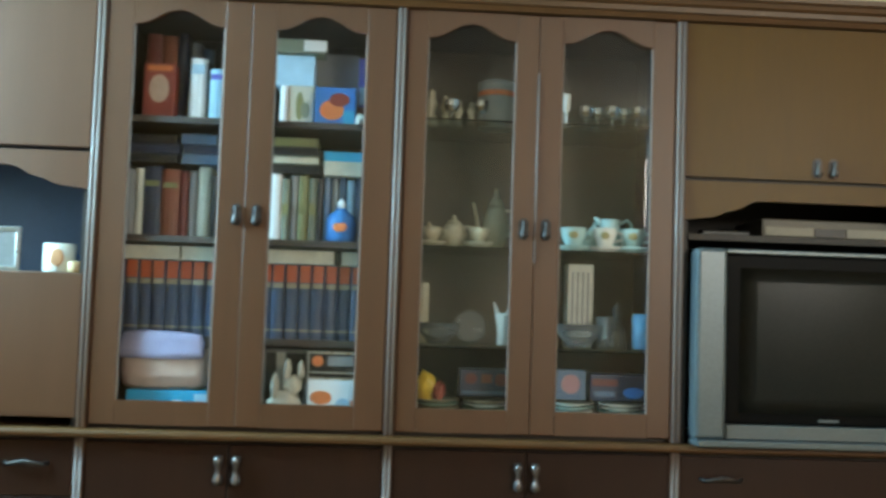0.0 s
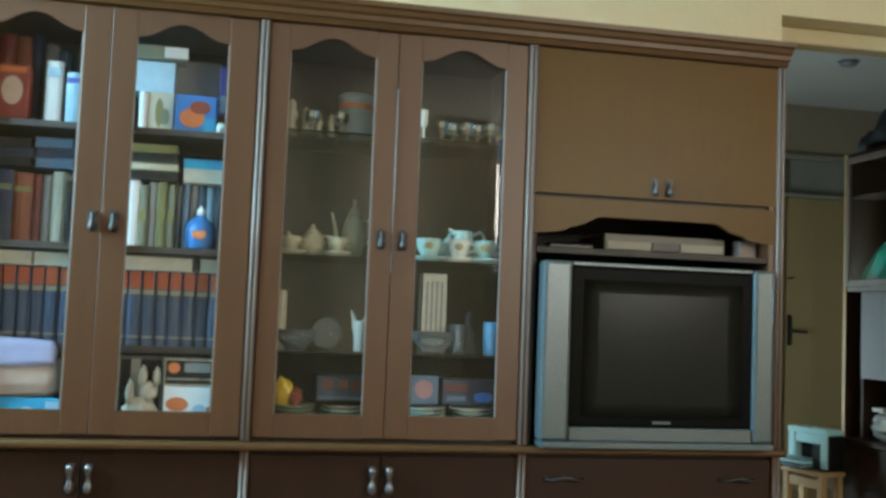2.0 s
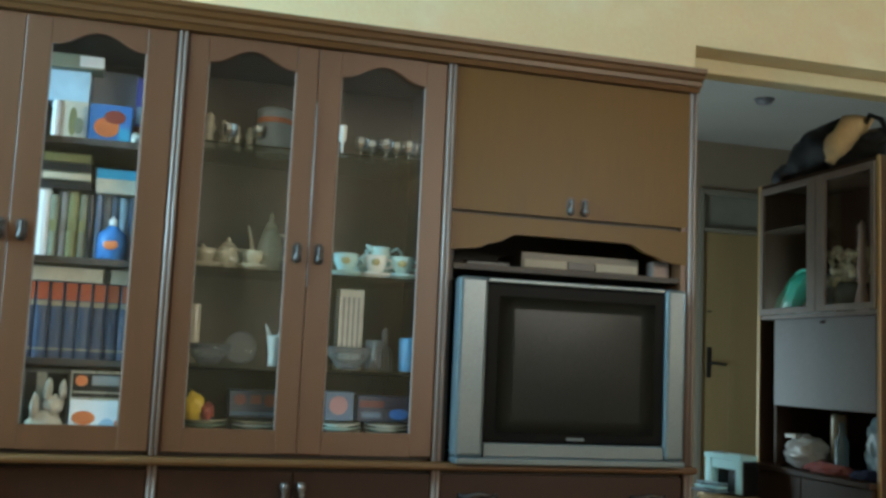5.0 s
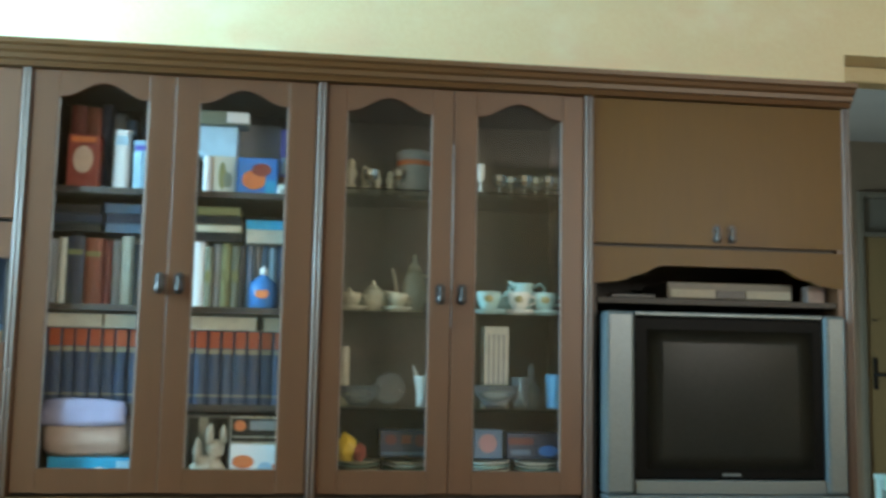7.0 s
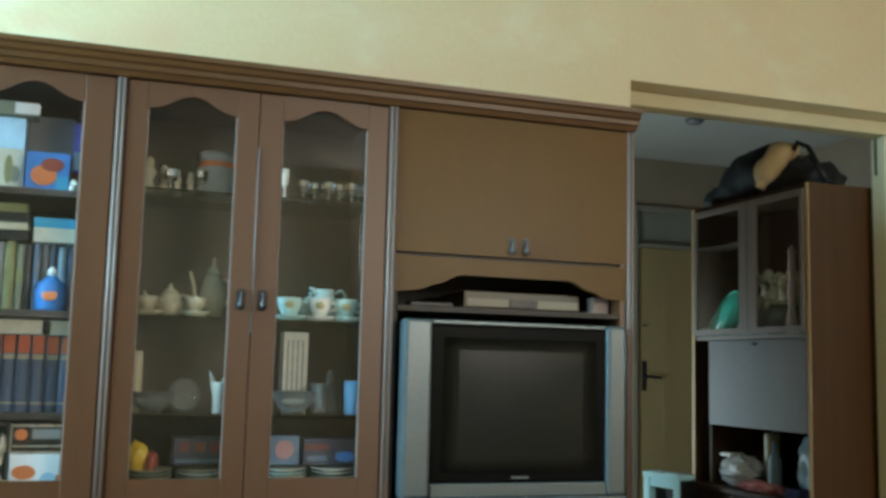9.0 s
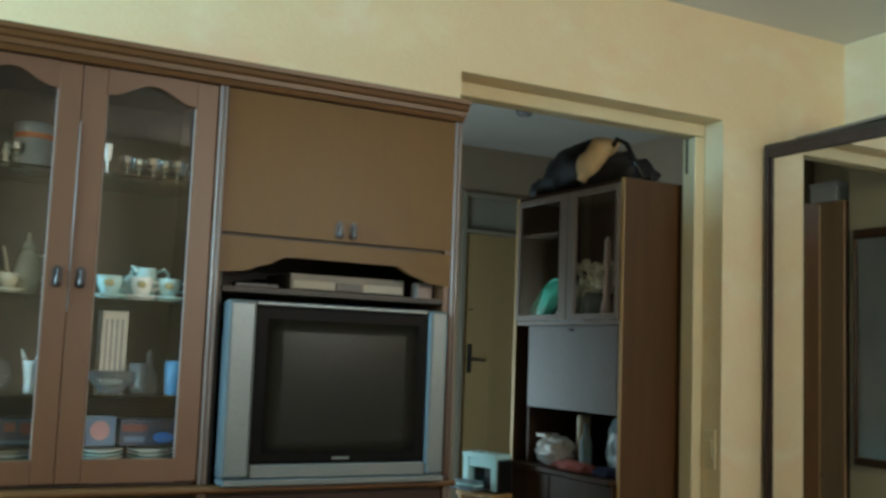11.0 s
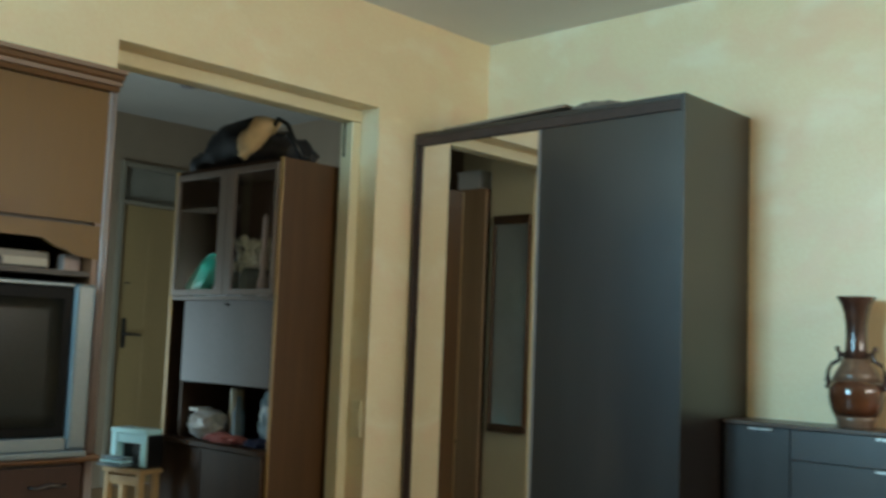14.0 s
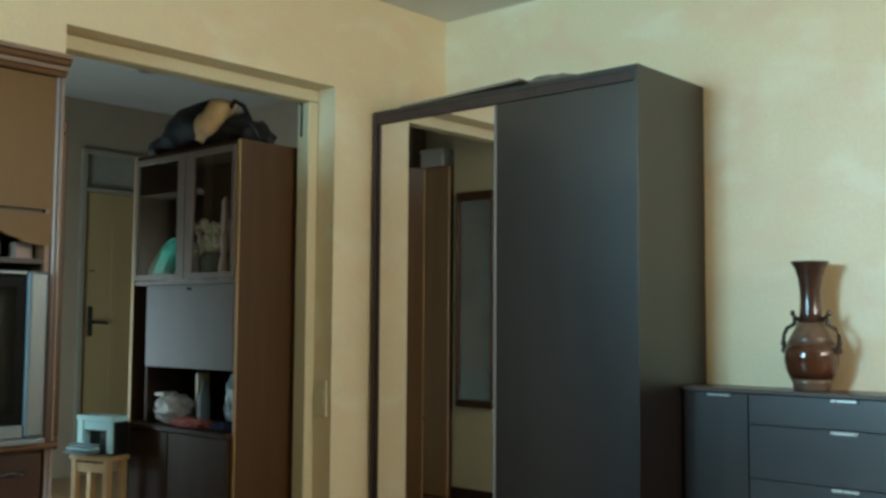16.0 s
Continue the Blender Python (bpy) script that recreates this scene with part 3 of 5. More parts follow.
# both stand askew, their fronts towards the light from the side doorway
TURN = Matrix.Translation((3.43, 4.59, 0)) @ Matrix.Rotation(radians(-74), 4, "Z")
st = stool(0.0, 0.265, -0.035, 0.115, 0.355)
st.matrix_world = TURN @ Matrix.Translation(st.location)
PZ = 0.355
STEELGREY = plain("blue_grey_tray", (0.22, 0.32, 0.38), 0.4)
pr = thing("printer", (0.135, 0.06, PZ), "white and black inkjet printer with paper trays, cyan daylight put into its colour", "printer")
# white plastic with the cyan daylight put into its base colour
pg = plain("cyan_lit_white_plastic", (0.56, 0.93, 0.98), 0.3, 0.98)
for b, n, mt in (((0.0, 0.045, 0.0, 0.112, PZ + 0.012, PZ + 0.185), "side_cheek", pg), ((0.215, 0.260, 0.0, 0.112, PZ + 0.012, PZ + 0.185), "side_cheek", pg),
                 ((0.0, 0.262, -0.008, 0.118, PZ + 0.1855, PZ + 0.214), "lid", pg), ((0.0455, 0.2145, 0.05, 0.112, PZ + 0.012, PZ + 0.185), "dark_bay", BLACKP),
                 ((0.0, 0.262, 0.004, 0.115, PZ + 0.001, PZ + 0.0115), "base", BLACKP), ((0.2605, 0.272, 0.004, 0.115, PZ + 0.012, PZ + 0.184), "side_cover", BLACKP),
                 ((0.0455, 0.2145, 0.004, 0.0495, PZ + 0.135, PZ + 0.185), "front_cover", pg)):
    part(n, B(*b, 0.005), mt, pr)
part("control_strip", B(0.05, 0.13, 0.010, 0.04, PZ + 0.2145, PZ + 0.218, 0.001), STEELGREY, pr, "blue-grey control strip")
for k, (dy, dz3) in enumerate(((0.0, 0.014), (0.02, 0.032), (0.04, 0.050))):
    part("paper_tray", B(0.0, 0.17, -0.10 + dy, -0.001, PZ + dz3, PZ + dz3 + 0.012, 0.004), (STEELGREY, pg, STEELGREY)[k], pr)
pr.matrix_world = TURN @ Matrix.Translation(pr.location)
solid("floor_box", B(3.15, 3.60, 4.80, 5.2, FLOOR, FLOOR + 0.12, 0.01), plain("grey_white_card", (0.5, 0.5, 0.48)), "pale cardboard box lying on the hall floor", "box")

# ---- wall unit ----
BACK = WALL_N - 0.004
LEDGE_B, LEDGE_T, DOOR_B, DOOR_T = 0.634, 0.658, 0.672, 1.985
COLS = {"left": (-1.285, -0.399), "books": (-0.367, 0.524), "china": (0.556, 1.413), "tv": (1.445, 2.318)}


def arch(u):
    """Shoulder, sweep and crown of a door's glazed opening."""
    a = abs(u)
    s = 0.0 if a > 0.93 else 0.5 + 0.5 * math.cos(math.pi * (a / 0.93) ** 1.05)
    return 1.895 + 0.006 * (a < 0.97) + 0.047 * s


NICKEL = mat("dull_nickel", (0.20, 0.165, 0.15), (0.13, 0.105, 0.095), 40, 0.5, 0.6)
PEWTER = mat("bright_pewter", (0.30, 0.27, 0.27), (0.15, 0.13, 0.13), 40, 0.34, 0.9)


def pull(parent, x, z, k=1.0, metal=BRONZE, y=FRONT):
    """Drop pull: broad shaped back plate, hinge knuckle and a pear-shaped drop."""
    bm = bmesh.new()
    bm_box(bm, x - 0.0145 * k, x + 0.0145 * k, y - 0.004, y - 0.0005, z - 0.024 * k, z + 0.024 * k, 0.0015)
    bm_box(bm, x - 0.009 * k, x + 0.009 * k, y - 0.0045, y - 0.001, z - 0.031 * k, z + 0.031 * k, 0.0015)
    bm_box(bm, x - 0.006 * k, x + 0.006 * k, y - 0.016, y - 0.004, z + 0.012 * k, z + 0.022 * k, 0.002)
    bm_lathe(bm, [(0.002 * k, -0.030 * k), (0.010 * k, -0.025 * k), (0.0115 * k, -0.016 * k), (0.006 * k, -0.002 * k), (0.004 * k, 0.012 * k), (0.006 * k, 0.022 * k)], 12, (x, y - 0.016, z))
    return part("handle", bm, metal, parent, "antique pewter drop pull")


def waisted_pull(parent, x, z, y=FRONT):
    """Upright hourglass pull on two rosettes."""
    bm = bmesh.new()
    for dz in (-0.030, 0.030):
        bm_box(bm, x - 0.011, x + 0.011, y - 0.005, y - 0.0005, z + dz - 0.012, z + dz + 0.012, 0.002)
        bm_box(bm, x - 0.005, x + 0.005, y - 0.020, y - 0.005, z + dz - 0.005, z + dz + 0.005)
    bm_lathe(bm, [(0.004, -0.044), (0.012, -0.038), (0.0145, -0.028), (0.009, -0.012), (0.0065, 0.0), (0.009, 0.012), (0.0145, 0.028), (0.012, 0.038), (0.004, 0.044)], 14, (x, y - 0.024, z))
    return part("handle", bm, PEWTER, parent, "bright pewter hourglass pull")


def bar_pull(parent, x, z, y=FRONT):
    bm = bmesh.new()
    bm_tube(bm, [(x - 0.065, y - 0.002, z), (x - 0.05, y - 0.02, z - 0.004), (x, y - 0.026, z + 0.006), (x + 0.05, y - 0.02, z - 0.004), (x + 0.065, y - 0.002, z)], [0.006, 0.006, 0.009, 0.006, 0.006])
    return part("handle", bm, BRONZE, parent, "antique pewter drawer pull")


def glass_door(parent, x0, x1, g0, g1):
    """Arched glass door: stiles, rails, bead and pane."""
    y0, y1 = FRONT, FRONT + 0.02
    bm = bmesh.new()
    bm_box(bm, x0, g0, y0, y1, DOOR_B, DOOR_T, 0.003)
    bm_box(bm, g1, x1, y0, y1, DOOR_B, DOOR_T, 0.003)
    bm_box(bm, g0, g1, y0 + 0.0005, y1, DOOR_B, 0.745)
    bm_valance(bm, g0, g1, y0 + 0.0005, y1, DOOR_T, arch, 32)
    d = part("door", bm, UNIT, parent, "cherry-brown arched glass door")
    p = part("pane", B(g0 - 0.004, g1 + 0.004, y1 + 0.0005, y1 + 0.004, 0.742, 1.955), PANE, d)
    p.visible_shadow = False
    for x in (g0 + 0.002, g1 - 0.002):
        part("bead", B(x - 0.002, x + 0.002, y0 + 0.002, y0 + 0.012, 0.746, 1.894), STRIP, d, "pale glazing bead")
    return d


def carcass(c, x0, x1, z0, z1, shelves, back=BACKING, glass=False, setback={}):
    part("side", B(x0, x0 + 0.018, FRONT + 0.028, BACK, z0, z1), INSIDE, c)
    part("side", B(x1 - 0.018, x1, FRONT + 0.028, BACK, z0, z1), INSIDE, c)
    part("back", B(x0 + 0.0185, x1 - 0.0185, BACK - 0.008, BACK, z0 + 0.019, z1 - 0.019), back, c)
    part("bottom", B(x0 + 0.0185, x1 - 0.0185, FRONT + 0.028, BACK, z0, z0 + 0.018), INSIDE, c)
    part("top", B(x0 + 0.0185, x1 - 0.0185, FRONT + 0.028, BACK, z1 - 0.018, z1), INSIDE, c)
    for z in shelves:
        s = part("shelf", B(x0 + 0.0185, x1 - 0.0185, FRONT + (0.05 if glass else 0.04) + setback.get(z, 0), BACK - 0.009, z - (0.006 if glass else 0.02), z), SHELF_GLASS if glass else INSIDE, c,
                 "clear glass shelf" if glass else "")
        if glass:
            s.visible_shadow = False


# continuous pieces
corn = thing("cornice", (0.5, FRONT, 1.99), "stepped cherry-brown cornice along the wall unit's top", "cornice")
sec = [(BACK, 1.990), (2.785, 1.990), (2.778, 2.006), (2.765, 2.008), (2.763, 2.024), (2.750, 2.030), (2.745, 2.044), (2.732, 2.048), (2.730, 2.064), (BACK, 2.064)]
part("moulding", bm_extrude_x(bmesh.new(), sec, -1.31, 2.353), UNIT_X, corn)
led = thing("ledge_board", (0.5, FRONT, LEDGE_B), "continuous brown ledge above the base cabinets", "ledge")
part("board", B(-1.30, 2.36, 2.762, BACK, LEDGE_B, LEDGE_T, 0.009), UNIT_X, led)
for x in (-0.383, 0.540, 1.429, 2.338):
    for z0, z1, nm in ((LEDGE_T + 0.001, 1.989, "upright"), (FLOOR, LEDGE_B - 0.001, "upright")):
        post = thing("divider_post", (x, FRONT, z0), "fluted pale brown upright between cabinet units", "post", "divider posts")
        part("post", B(x - 0.0155, x + 0.0155, FRONT - 0.002, BACK, z0, z1), UNIT, post)
        part("flute", bm_tube(bmesh.new(), [(x - 0.007, FRONT - 0.003, z0 + 0.002), (x - 0.007, FRONT - 0.003, z1 - 0.002)], 0.0055), STRIP, post, "pale rounded flute")
        part("flute", bm_tube(bmesh.new(), [(x + 0.007, FRONT - 0.003, z0 + 0.002), (x + 0.007, FRONT - 0.003, z1 - 0.002)], 0.0055), STRIP, post, "pale rounded flute")

# book unit and china unit
bu = thing("bookcase_unit", (0.078, FRONT, LEDGE_T), "brown bookcase unit with arched glass doors, full of books", "cabinet", "wall unit")
carcass(bu, *COLS["books"], LEDGE_T + 0.001, DOOR_T, (1.250, 0.940, 1.622), setback={0.940: 0.05})
for dx, k in (((-0.364, 0.0735, -0.285, -0.008), 0.052), ((0.0745, 0.521, 0.150, 0.432), 0.113)):
    pull(glass_door(bu, *dx), k, 1.318, 1.08)
cu = thing("china_unit", (0.985, FRONT, LEDGE_T), "brown display unit with arched glass doors and china", "cabinet", "wall unit")
carcass(cu, *COLS["china"], LEDGE_T + 0.001, DOOR_T, (1.655, 1.250, 0.943), mat("china_back", (0.115, 0.097, 0.07), (0.095, 0.08, 0.058), 3, 0.6), True)
for dx, k in (((0.559, 0.9722, 0.622, 0.902), 0.938), ((0.9737, 1.410, 1.050, 1.338), 1.008)):
    pull(glass_door(cu, *dx), k, 1.307, 1.08)
part("closing_strip", bm_tube(bmesh.new(), [(0.974, FRONT - 0.003, 1.20), (0.974, FRONT - 0.003, 1.80)], 0.0028), STRIP, cu, "pale closing strip")

# TV unit
tu = thing("tv_unit", (1.88, FRONT, LEDGE_T), "brown unit with closed top doors above a television niche", "cabinet", "wall unit")
x0, x1 = COLS["tv"]
part("side", B(x0, x0 + 0.018, FRONT + 0.02, BACK, LEDGE_T + 0.001, DOOR_T), INSIDE, tu)
part("side", B(x1 - 0.018, x1, FRONT + 0.002, BACK, LEDGE_T + 0.001, DOOR_T), UNIT, tu)
part("back", B(x0 + 0.0185, x1 - 0.0185, BACK - 0.008, BACK, LEDGE_T + 0.001, DOOR_T), GROOVE, tu)
part("niche_shelf", B(x0 + 0.0185, x1 - 0.0185, FRONT + 0.01, BACK - 0.009, 1.296, 1.314), INSIDE, tu)
part("middle_shelf", B(x0 + 0.0185, x1 - 0.0185, FRONT + 0.022, BACK - 0.009, 1.478, 1.494), INSIDE, tu)
for a, b, k in ((x0 + 0.002, 1.8948, 1.871), (1.8949, x1 + 0.012, 1.923)):
    pull(part("top_door", B(a, b, FRONT, FRONT + 0.02, 1.495, DOOR_T), GOLDEN, tu, "plain golden-brown door"), k, 1.535, 1.0, NICKEL)


def tv_valance(u):
    a = abs(u)
    if a < 0.46:
        return 1.424
    if a < 0.66:
        return 1.424 - 0.034 * (0.5 - 0.5 * math.cos(math.pi * (a - 0.46) / 0.20))
    if a < 0.80:
        return 1.390 - 0.022 * (0.5 - 0.5 * math.cos(math.pi * (a - 0.66) / 0.14))
    return 1.368 - 0.010 * (a - 0.80) / 0.2


part("valance", bm_valance(bmesh.new(), x0 + 0.002, x1 + 0.012, FRONT + 0.001, FRONT + 0.02, 1.482, tv_valance, 40), GOLDEN, tu, "scalloped brown valance board")

# secretary unit
su = thing("secretary_unit", (-0.84, FRONT, LEDGE_T), "brown unit with upper door, open niche and drop-front desk", "cabinet", "wall unit")
x0, x1 = COLS["left"]
part("side", B(x0, x0 + 0.018, FRONT + 0.002, BACK, LEDGE_T + 0.001, DOOR_T), UNIT, su)
part("side", B(x1 - 0.018, x1, FRONT + 0.02, BACK, LEDGE_T + 0.001, DOOR_T), INSIDE, su)
part("back", B(x0 + 0.0185, x1 - 0.0185, BACK - 0.16, BACK - 0.15, LEDGE_T + 0.001, DOOR_T), plain("navy_backing", (0.025, 0.03, 0.055), 0.5), su, "dark navy niche back")
part("niche_shelf", B(x0 + 0.0185, x1 - 0.0185, FRONT + 0.022, BACK - 0.161, 1.106, 1.124), INSIDE, su)
for a, b in ((x0 + 0.002, -0.843), (-0.841, x1 - 0.002)):
    part("top_door", B(a, b, FRONT, FRONT + 0.02, 1.506, DOOR_T, 0.003), UNIT, su)
part("valance", bm_valance(bmesh.new(), x0 + 0.002, x1 - 0.002, FRONT + 0.001, FRONT + 0.02, 1.494, lambda u: tv_valance(u) + 0.022, 40), UNIT, su, "scalloped brown valance board")
part("drop_front", B(x0 + 0.002, x1 - 0.002, FRONT, FRONT + 0.02, 0.688, 1.123, 0.003), UNIT, su, "plain brown drop-front door")

# base cabinets
for key, (x0, x1) in COLS.items():
    bc = thing("base_cabinet", ((x0 + x1) / 2, FRONT, FLOOR), "brown base cabinet below the ledge with pewter pulls", "cabinet", "base cabinets")
    part("body", B(x0, x1, FRONT + 0.022, BACK, FLOOR + 0.06, LEDGE_B - 0.001), INSIDE, bc)
    part("plinth", B(x0, x1, FRONT + 0.04, BACK, FLOOR, FLOOR + 0.059), INSIDE, bc)
    xm = (x0 + x1) / 2
    if key in ("left", "tv"):
        # fronts take the darkened cherry, shade below the ledge included
        dw = part("drawer", B(x0 + 0.002, x1 - 0.002, FRONT, FRONT + 0.02, 0.455, 0.620, 0.003), UNIT_SHADED, bc)
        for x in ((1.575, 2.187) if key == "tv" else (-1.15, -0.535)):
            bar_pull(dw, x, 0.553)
        part("drawer", B(x0 + 0.002, x1 - 0.002, FRONT, FRONT + 0.02, FLOOR + 0.065, 0.451, 0.003), UNIT_SHADED, bc)
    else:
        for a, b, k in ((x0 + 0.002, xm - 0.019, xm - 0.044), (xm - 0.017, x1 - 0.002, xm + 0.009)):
            waisted_pull(part("door", B(a, b, FRONT, FRONT + 0.02, FLOOR + 0.065, 0.620, 0.003), UNIT_SHADED, bc), k, 0.545)

# ---- television and recorder ----
tv = thing("television", (1.88, 2.9, LEDGE_T), "silver flat-front tube television with dark screen", "television")
TX0, TX1, TZ0, TZ1, TY = 1.470, 2.290, 0.668, 1.266, 2.735
for a, b, n in (((TX0, 1.567), (TZ0 + 0.0125, TZ1), "side_bezel"), ((2.216, TX1), (TZ0 + 0.0125, TZ1), "side_bezel")):
    part(n, B(a[0], a[1], TY, TY + 0.07, b[0], b[1], 0.012), SILVER, tv, "silver speaker bezel")
part("top_bezel", B(1.568, 2.215, TY + 0.012, TY + 0.06, 1.252, TZ1, 0.004), SILVER, tv)
part("bottom_bezel", B(1.568, 2.215, TY + 0.006, TY + 0.06, TZ0 + 0.0125, 0.727, 0.005), SILVER, tv)
part("foot_lip", B(TX0 + 0.004, TX1 - 0.004, TY - 0.015, TY + 0.09, LEDGE_T + 0.0005, TZ0 + 0.012, 0.005), SILVER, tv)
part("screen_surround", B(1.568, 2.215, TY + 0.018, TY + 0.06, 0.728, 1.251, 0.006), MATTBLACK, tv)
sg = bmesh.new()
n = 10
grid = [[sg.verts.new((1.612 + 0.566 * i / n, TY + 0.0165 - 0.006 * (1 - (2 * i / n - 1) ** 2) * (1 - 0.5 * (2 * j / n - 1) ** 2), 0.763 + 0.446 * j / n)) for i in range(n + 1)] for j in range(n + 1)]
for j in range(n):
    for i in range(n):
        f = sg.faces.new((grid[j][i], grid[j][i + 1], grid[j + 1][i + 1], grid[j + 1][i]))
        f.smooth = True
bmesh.ops.extrude_face_region(sg, geom=list(sg.faces))
part("screen", sg, SCREEN, tv, "slightly bowed dark glass screen")
part("badge", B(1.862, 1.925, TY + 0.015, TY + 0.0175, 0.740, 0.748), SILVER, tv, "small silver name badge")
tb = bmesh.new()
bm_box(tb, TX0 + 0.02, TX1 - 0.02, TY + 0.0705, TY + 0.18, TZ0 + 0.03, TZ1 - 0.005, 0.01)
bm_box(tb, TX0 + 0.10, TX1 - 0.10, TY + 0.18, 3.22, TZ0 + 0.03, TZ1 - 0.09, 0.03)
part("housing", tb, BLACKP, tv, "black rear housing")

GREYPL = plain("champagne_plastic", (0.42, 0.40, 0.33), 0.4, 0.95)
vc = thing("disc_recorder", (1.95, 2.95, 1.314), "silver disc recorder in the dark niche", "recorder")
part("case", B(1.735, 2.185, 2.905, 3.17, 1.322, 1.380, 0.003), plain("taupe_metal", (0.20, 0.185, 0.155), 0.4, 0.95), vc)
part("tray_panel", B(1.745, 1.905, 2.900, 2.9045, 1.326, 1.355, 0.001), GREYPL, vc, "pale disc tray panel")
part("display", B(1.91, 2.012, 2.900, 2.9045, 1.326, 1.352, 0.001), BLACKP, vc, "black display window")
part("button_panel", B(2.016, 2.178, 2.900, 2.9045, 1.326, 1.355, 0.001), GREYPL, vc, "pale button panel")
for x in (1.76, 2.12):
    part("foot", bm_lathe(bmesh.new(), [(0.014, 0), (0.014, 0.008)], 10, (x, 2.94, 1.3142)), BLACKP, vc)
solid("remote_control", B(1.52, 1.68, 2.86, 2.91, 1.3145, 1.334, 0.006), BLACKP, "black remote control in the niche", "remote")
solid("small_box", B(2.225, 2.29, 2.87, 2.93, 1.3145, 1.375, 0.004), plain("pinkish_card", (0.42, 0.30, 0.26)), "small pinkish box in the niche", "box")

# ---- wardrobe ----
WX, WY_N, WY_F, WT = 4.372, 1.574, 3.232, 2.239
wd = thing("wardrobe", (4.68, 2.4, FLOOR), "dark wenge wardrobe with one mirrored sliding door", "wardrobe")
part("side_panel", B(WX, WALL_E - 0.004, WY_N, WY_N + 0.022, FLOOR, WT, 0.002), WENGE, wd)
part("side_panel", B(WX, WALL_E - 0.004, WY_F - 0.022, WY_F, FLOOR, WT, 0.002), FRAME, wd)
part("top_panel", B(WX, WALL_E - 0.004, WY_N + 0.0225, WY_F - 0.0225, WT - 0.022, WT - 0.001), WENGE, wd)
part("fascia", B(WX + 0.001, WX + 0.02, WY_N + 0.0225, WY_F - 0.0225, 2.168, WT - 0.0225, 0.002), FRAME, wd)
part("back_panel", B(WALL_E - 0.012, WALL_E - 0.005, WY_N + 0.0225, WY_F - 0.0225, FLOOR + 0.08, WT - 0.023), FRAME, wd)
part("base", B(WX + 0.01, WALL_E - 0.013, WY_N + 0.0225, WY_F - 0.0225, FLOOR, FLOOR + 0.08), FRAME, wd)
dd = part("sliding_door", B(WX + 0.006, WX + 0.030, WY_N + 0.024, 2.372, FLOOR + 0.082, 2.166, 0.002), WENGE, wd, "satin dark wenge sliding door")
part("grip_profile", B(WX + 0.004, WX + 0.034, 2.3725, 2.388, FLOOR + 0.082, 2.166, 0.003), HALLFRAME, dd, "slim brown grip profile")
MX = 4.388
md = part("mirror_door", B(MX + 0.004, MX + 0.024, 2.36, WY_F - 0.03, FLOOR + 0.082, 2.166), FRAME, wd)
part("mirror_glass", B(MX - 0.001, MX + 0.0035, 2.34, WY_F - 0.05, FLOOR + 0.10, 2.164), MIRROR, md, "tall plain mirror")
part("grip_profile", B(MX - 0.004, MX + 0.020, WY_F - 0.049, WY_F - 0.024, FLOOR + 0.082, 2.166, 0.003), FRAME, md)
pc = B(WX + 0.03, WX + 0.32, 2.25, 3.06, WT + 0.001, WT + 0.016, 0.004)
for v in pc.verts:
    v.co.z += 0.028 * max(0.0, (3.06 - v.co.y) / 0.81) ** 1.3
solid("flat_parcel", pc, plain("brown_card", (0.27, 0.185, 0.13), 0.8), "flat brown cardboard lying askew on the wardrobe", "cardboard")
solid("folded_cloth", bm_blob(bmesh.new(), (WX + 0.17, 2.12, WT + 0.02), (0.13, 0.16, 0.030), 0.3, 3, 4, 21, WT + 0.001), plain("faded_brown_fabric", (0.20, 0.15, 0.11), 0.85), "faded brown cloth bundle on the wardrobe", "cloth")

# ---- chest of drawers ----
CX, CY0, CY1, CT = 4.735, -0.30, 1.565, 0.815
ch = thing("chest", (4.86, 0.6, FLOOR), "low dark shallow chest of drawers with steel pulls", "chest")
part("top", B(CX - 0.012, WALL_E - 0.004, CY0, CY1, CT - 0.018, CT, 0.002), WENGE_TOP, ch, "brown-black top board")
part("body", B(CX + 0.019, WALL_E - 0.004, CY0 + 0.003, CY1 - 0.003, FLOOR + 0.05, CT - 0.0185), FRAME, ch)
part("plinth", B(CX + 0.03, WALL_E - 0.004, CY0 + 0.003, CY1 - 0.003, FLOOR, FLOOR + 0.049), FRAME, ch)
dz = [CT - 0.022, 0.662, 0.430, 0.17, FLOOR + 0.055]


def chest_front(y0, y1, z0, z1, hy):
    f = part("drawer", B(CX, CX + 0.018, y0, y1, z0, z1, 0.0015), WENGE, ch)
    part("pull", B(CX - 0.014, CX - 0.0005, hy - 0.056, hy + 0.056, z1 - 0.016, z1 - 0.003, 0.003), STEEL, f, "short steel edge pull")


chest_front(1.254, CY1 - 0.003, dz[4], dz[0], 1.386)
for y0, y1, hy in ((0.42, 1.250, 0.834), (CY0 + 0.003, 0.416, 0.06)):
    for a, b in zip(dz[1:], dz[:-1]):
        chest_front(y0, y1, a + 0.004, b, hy)

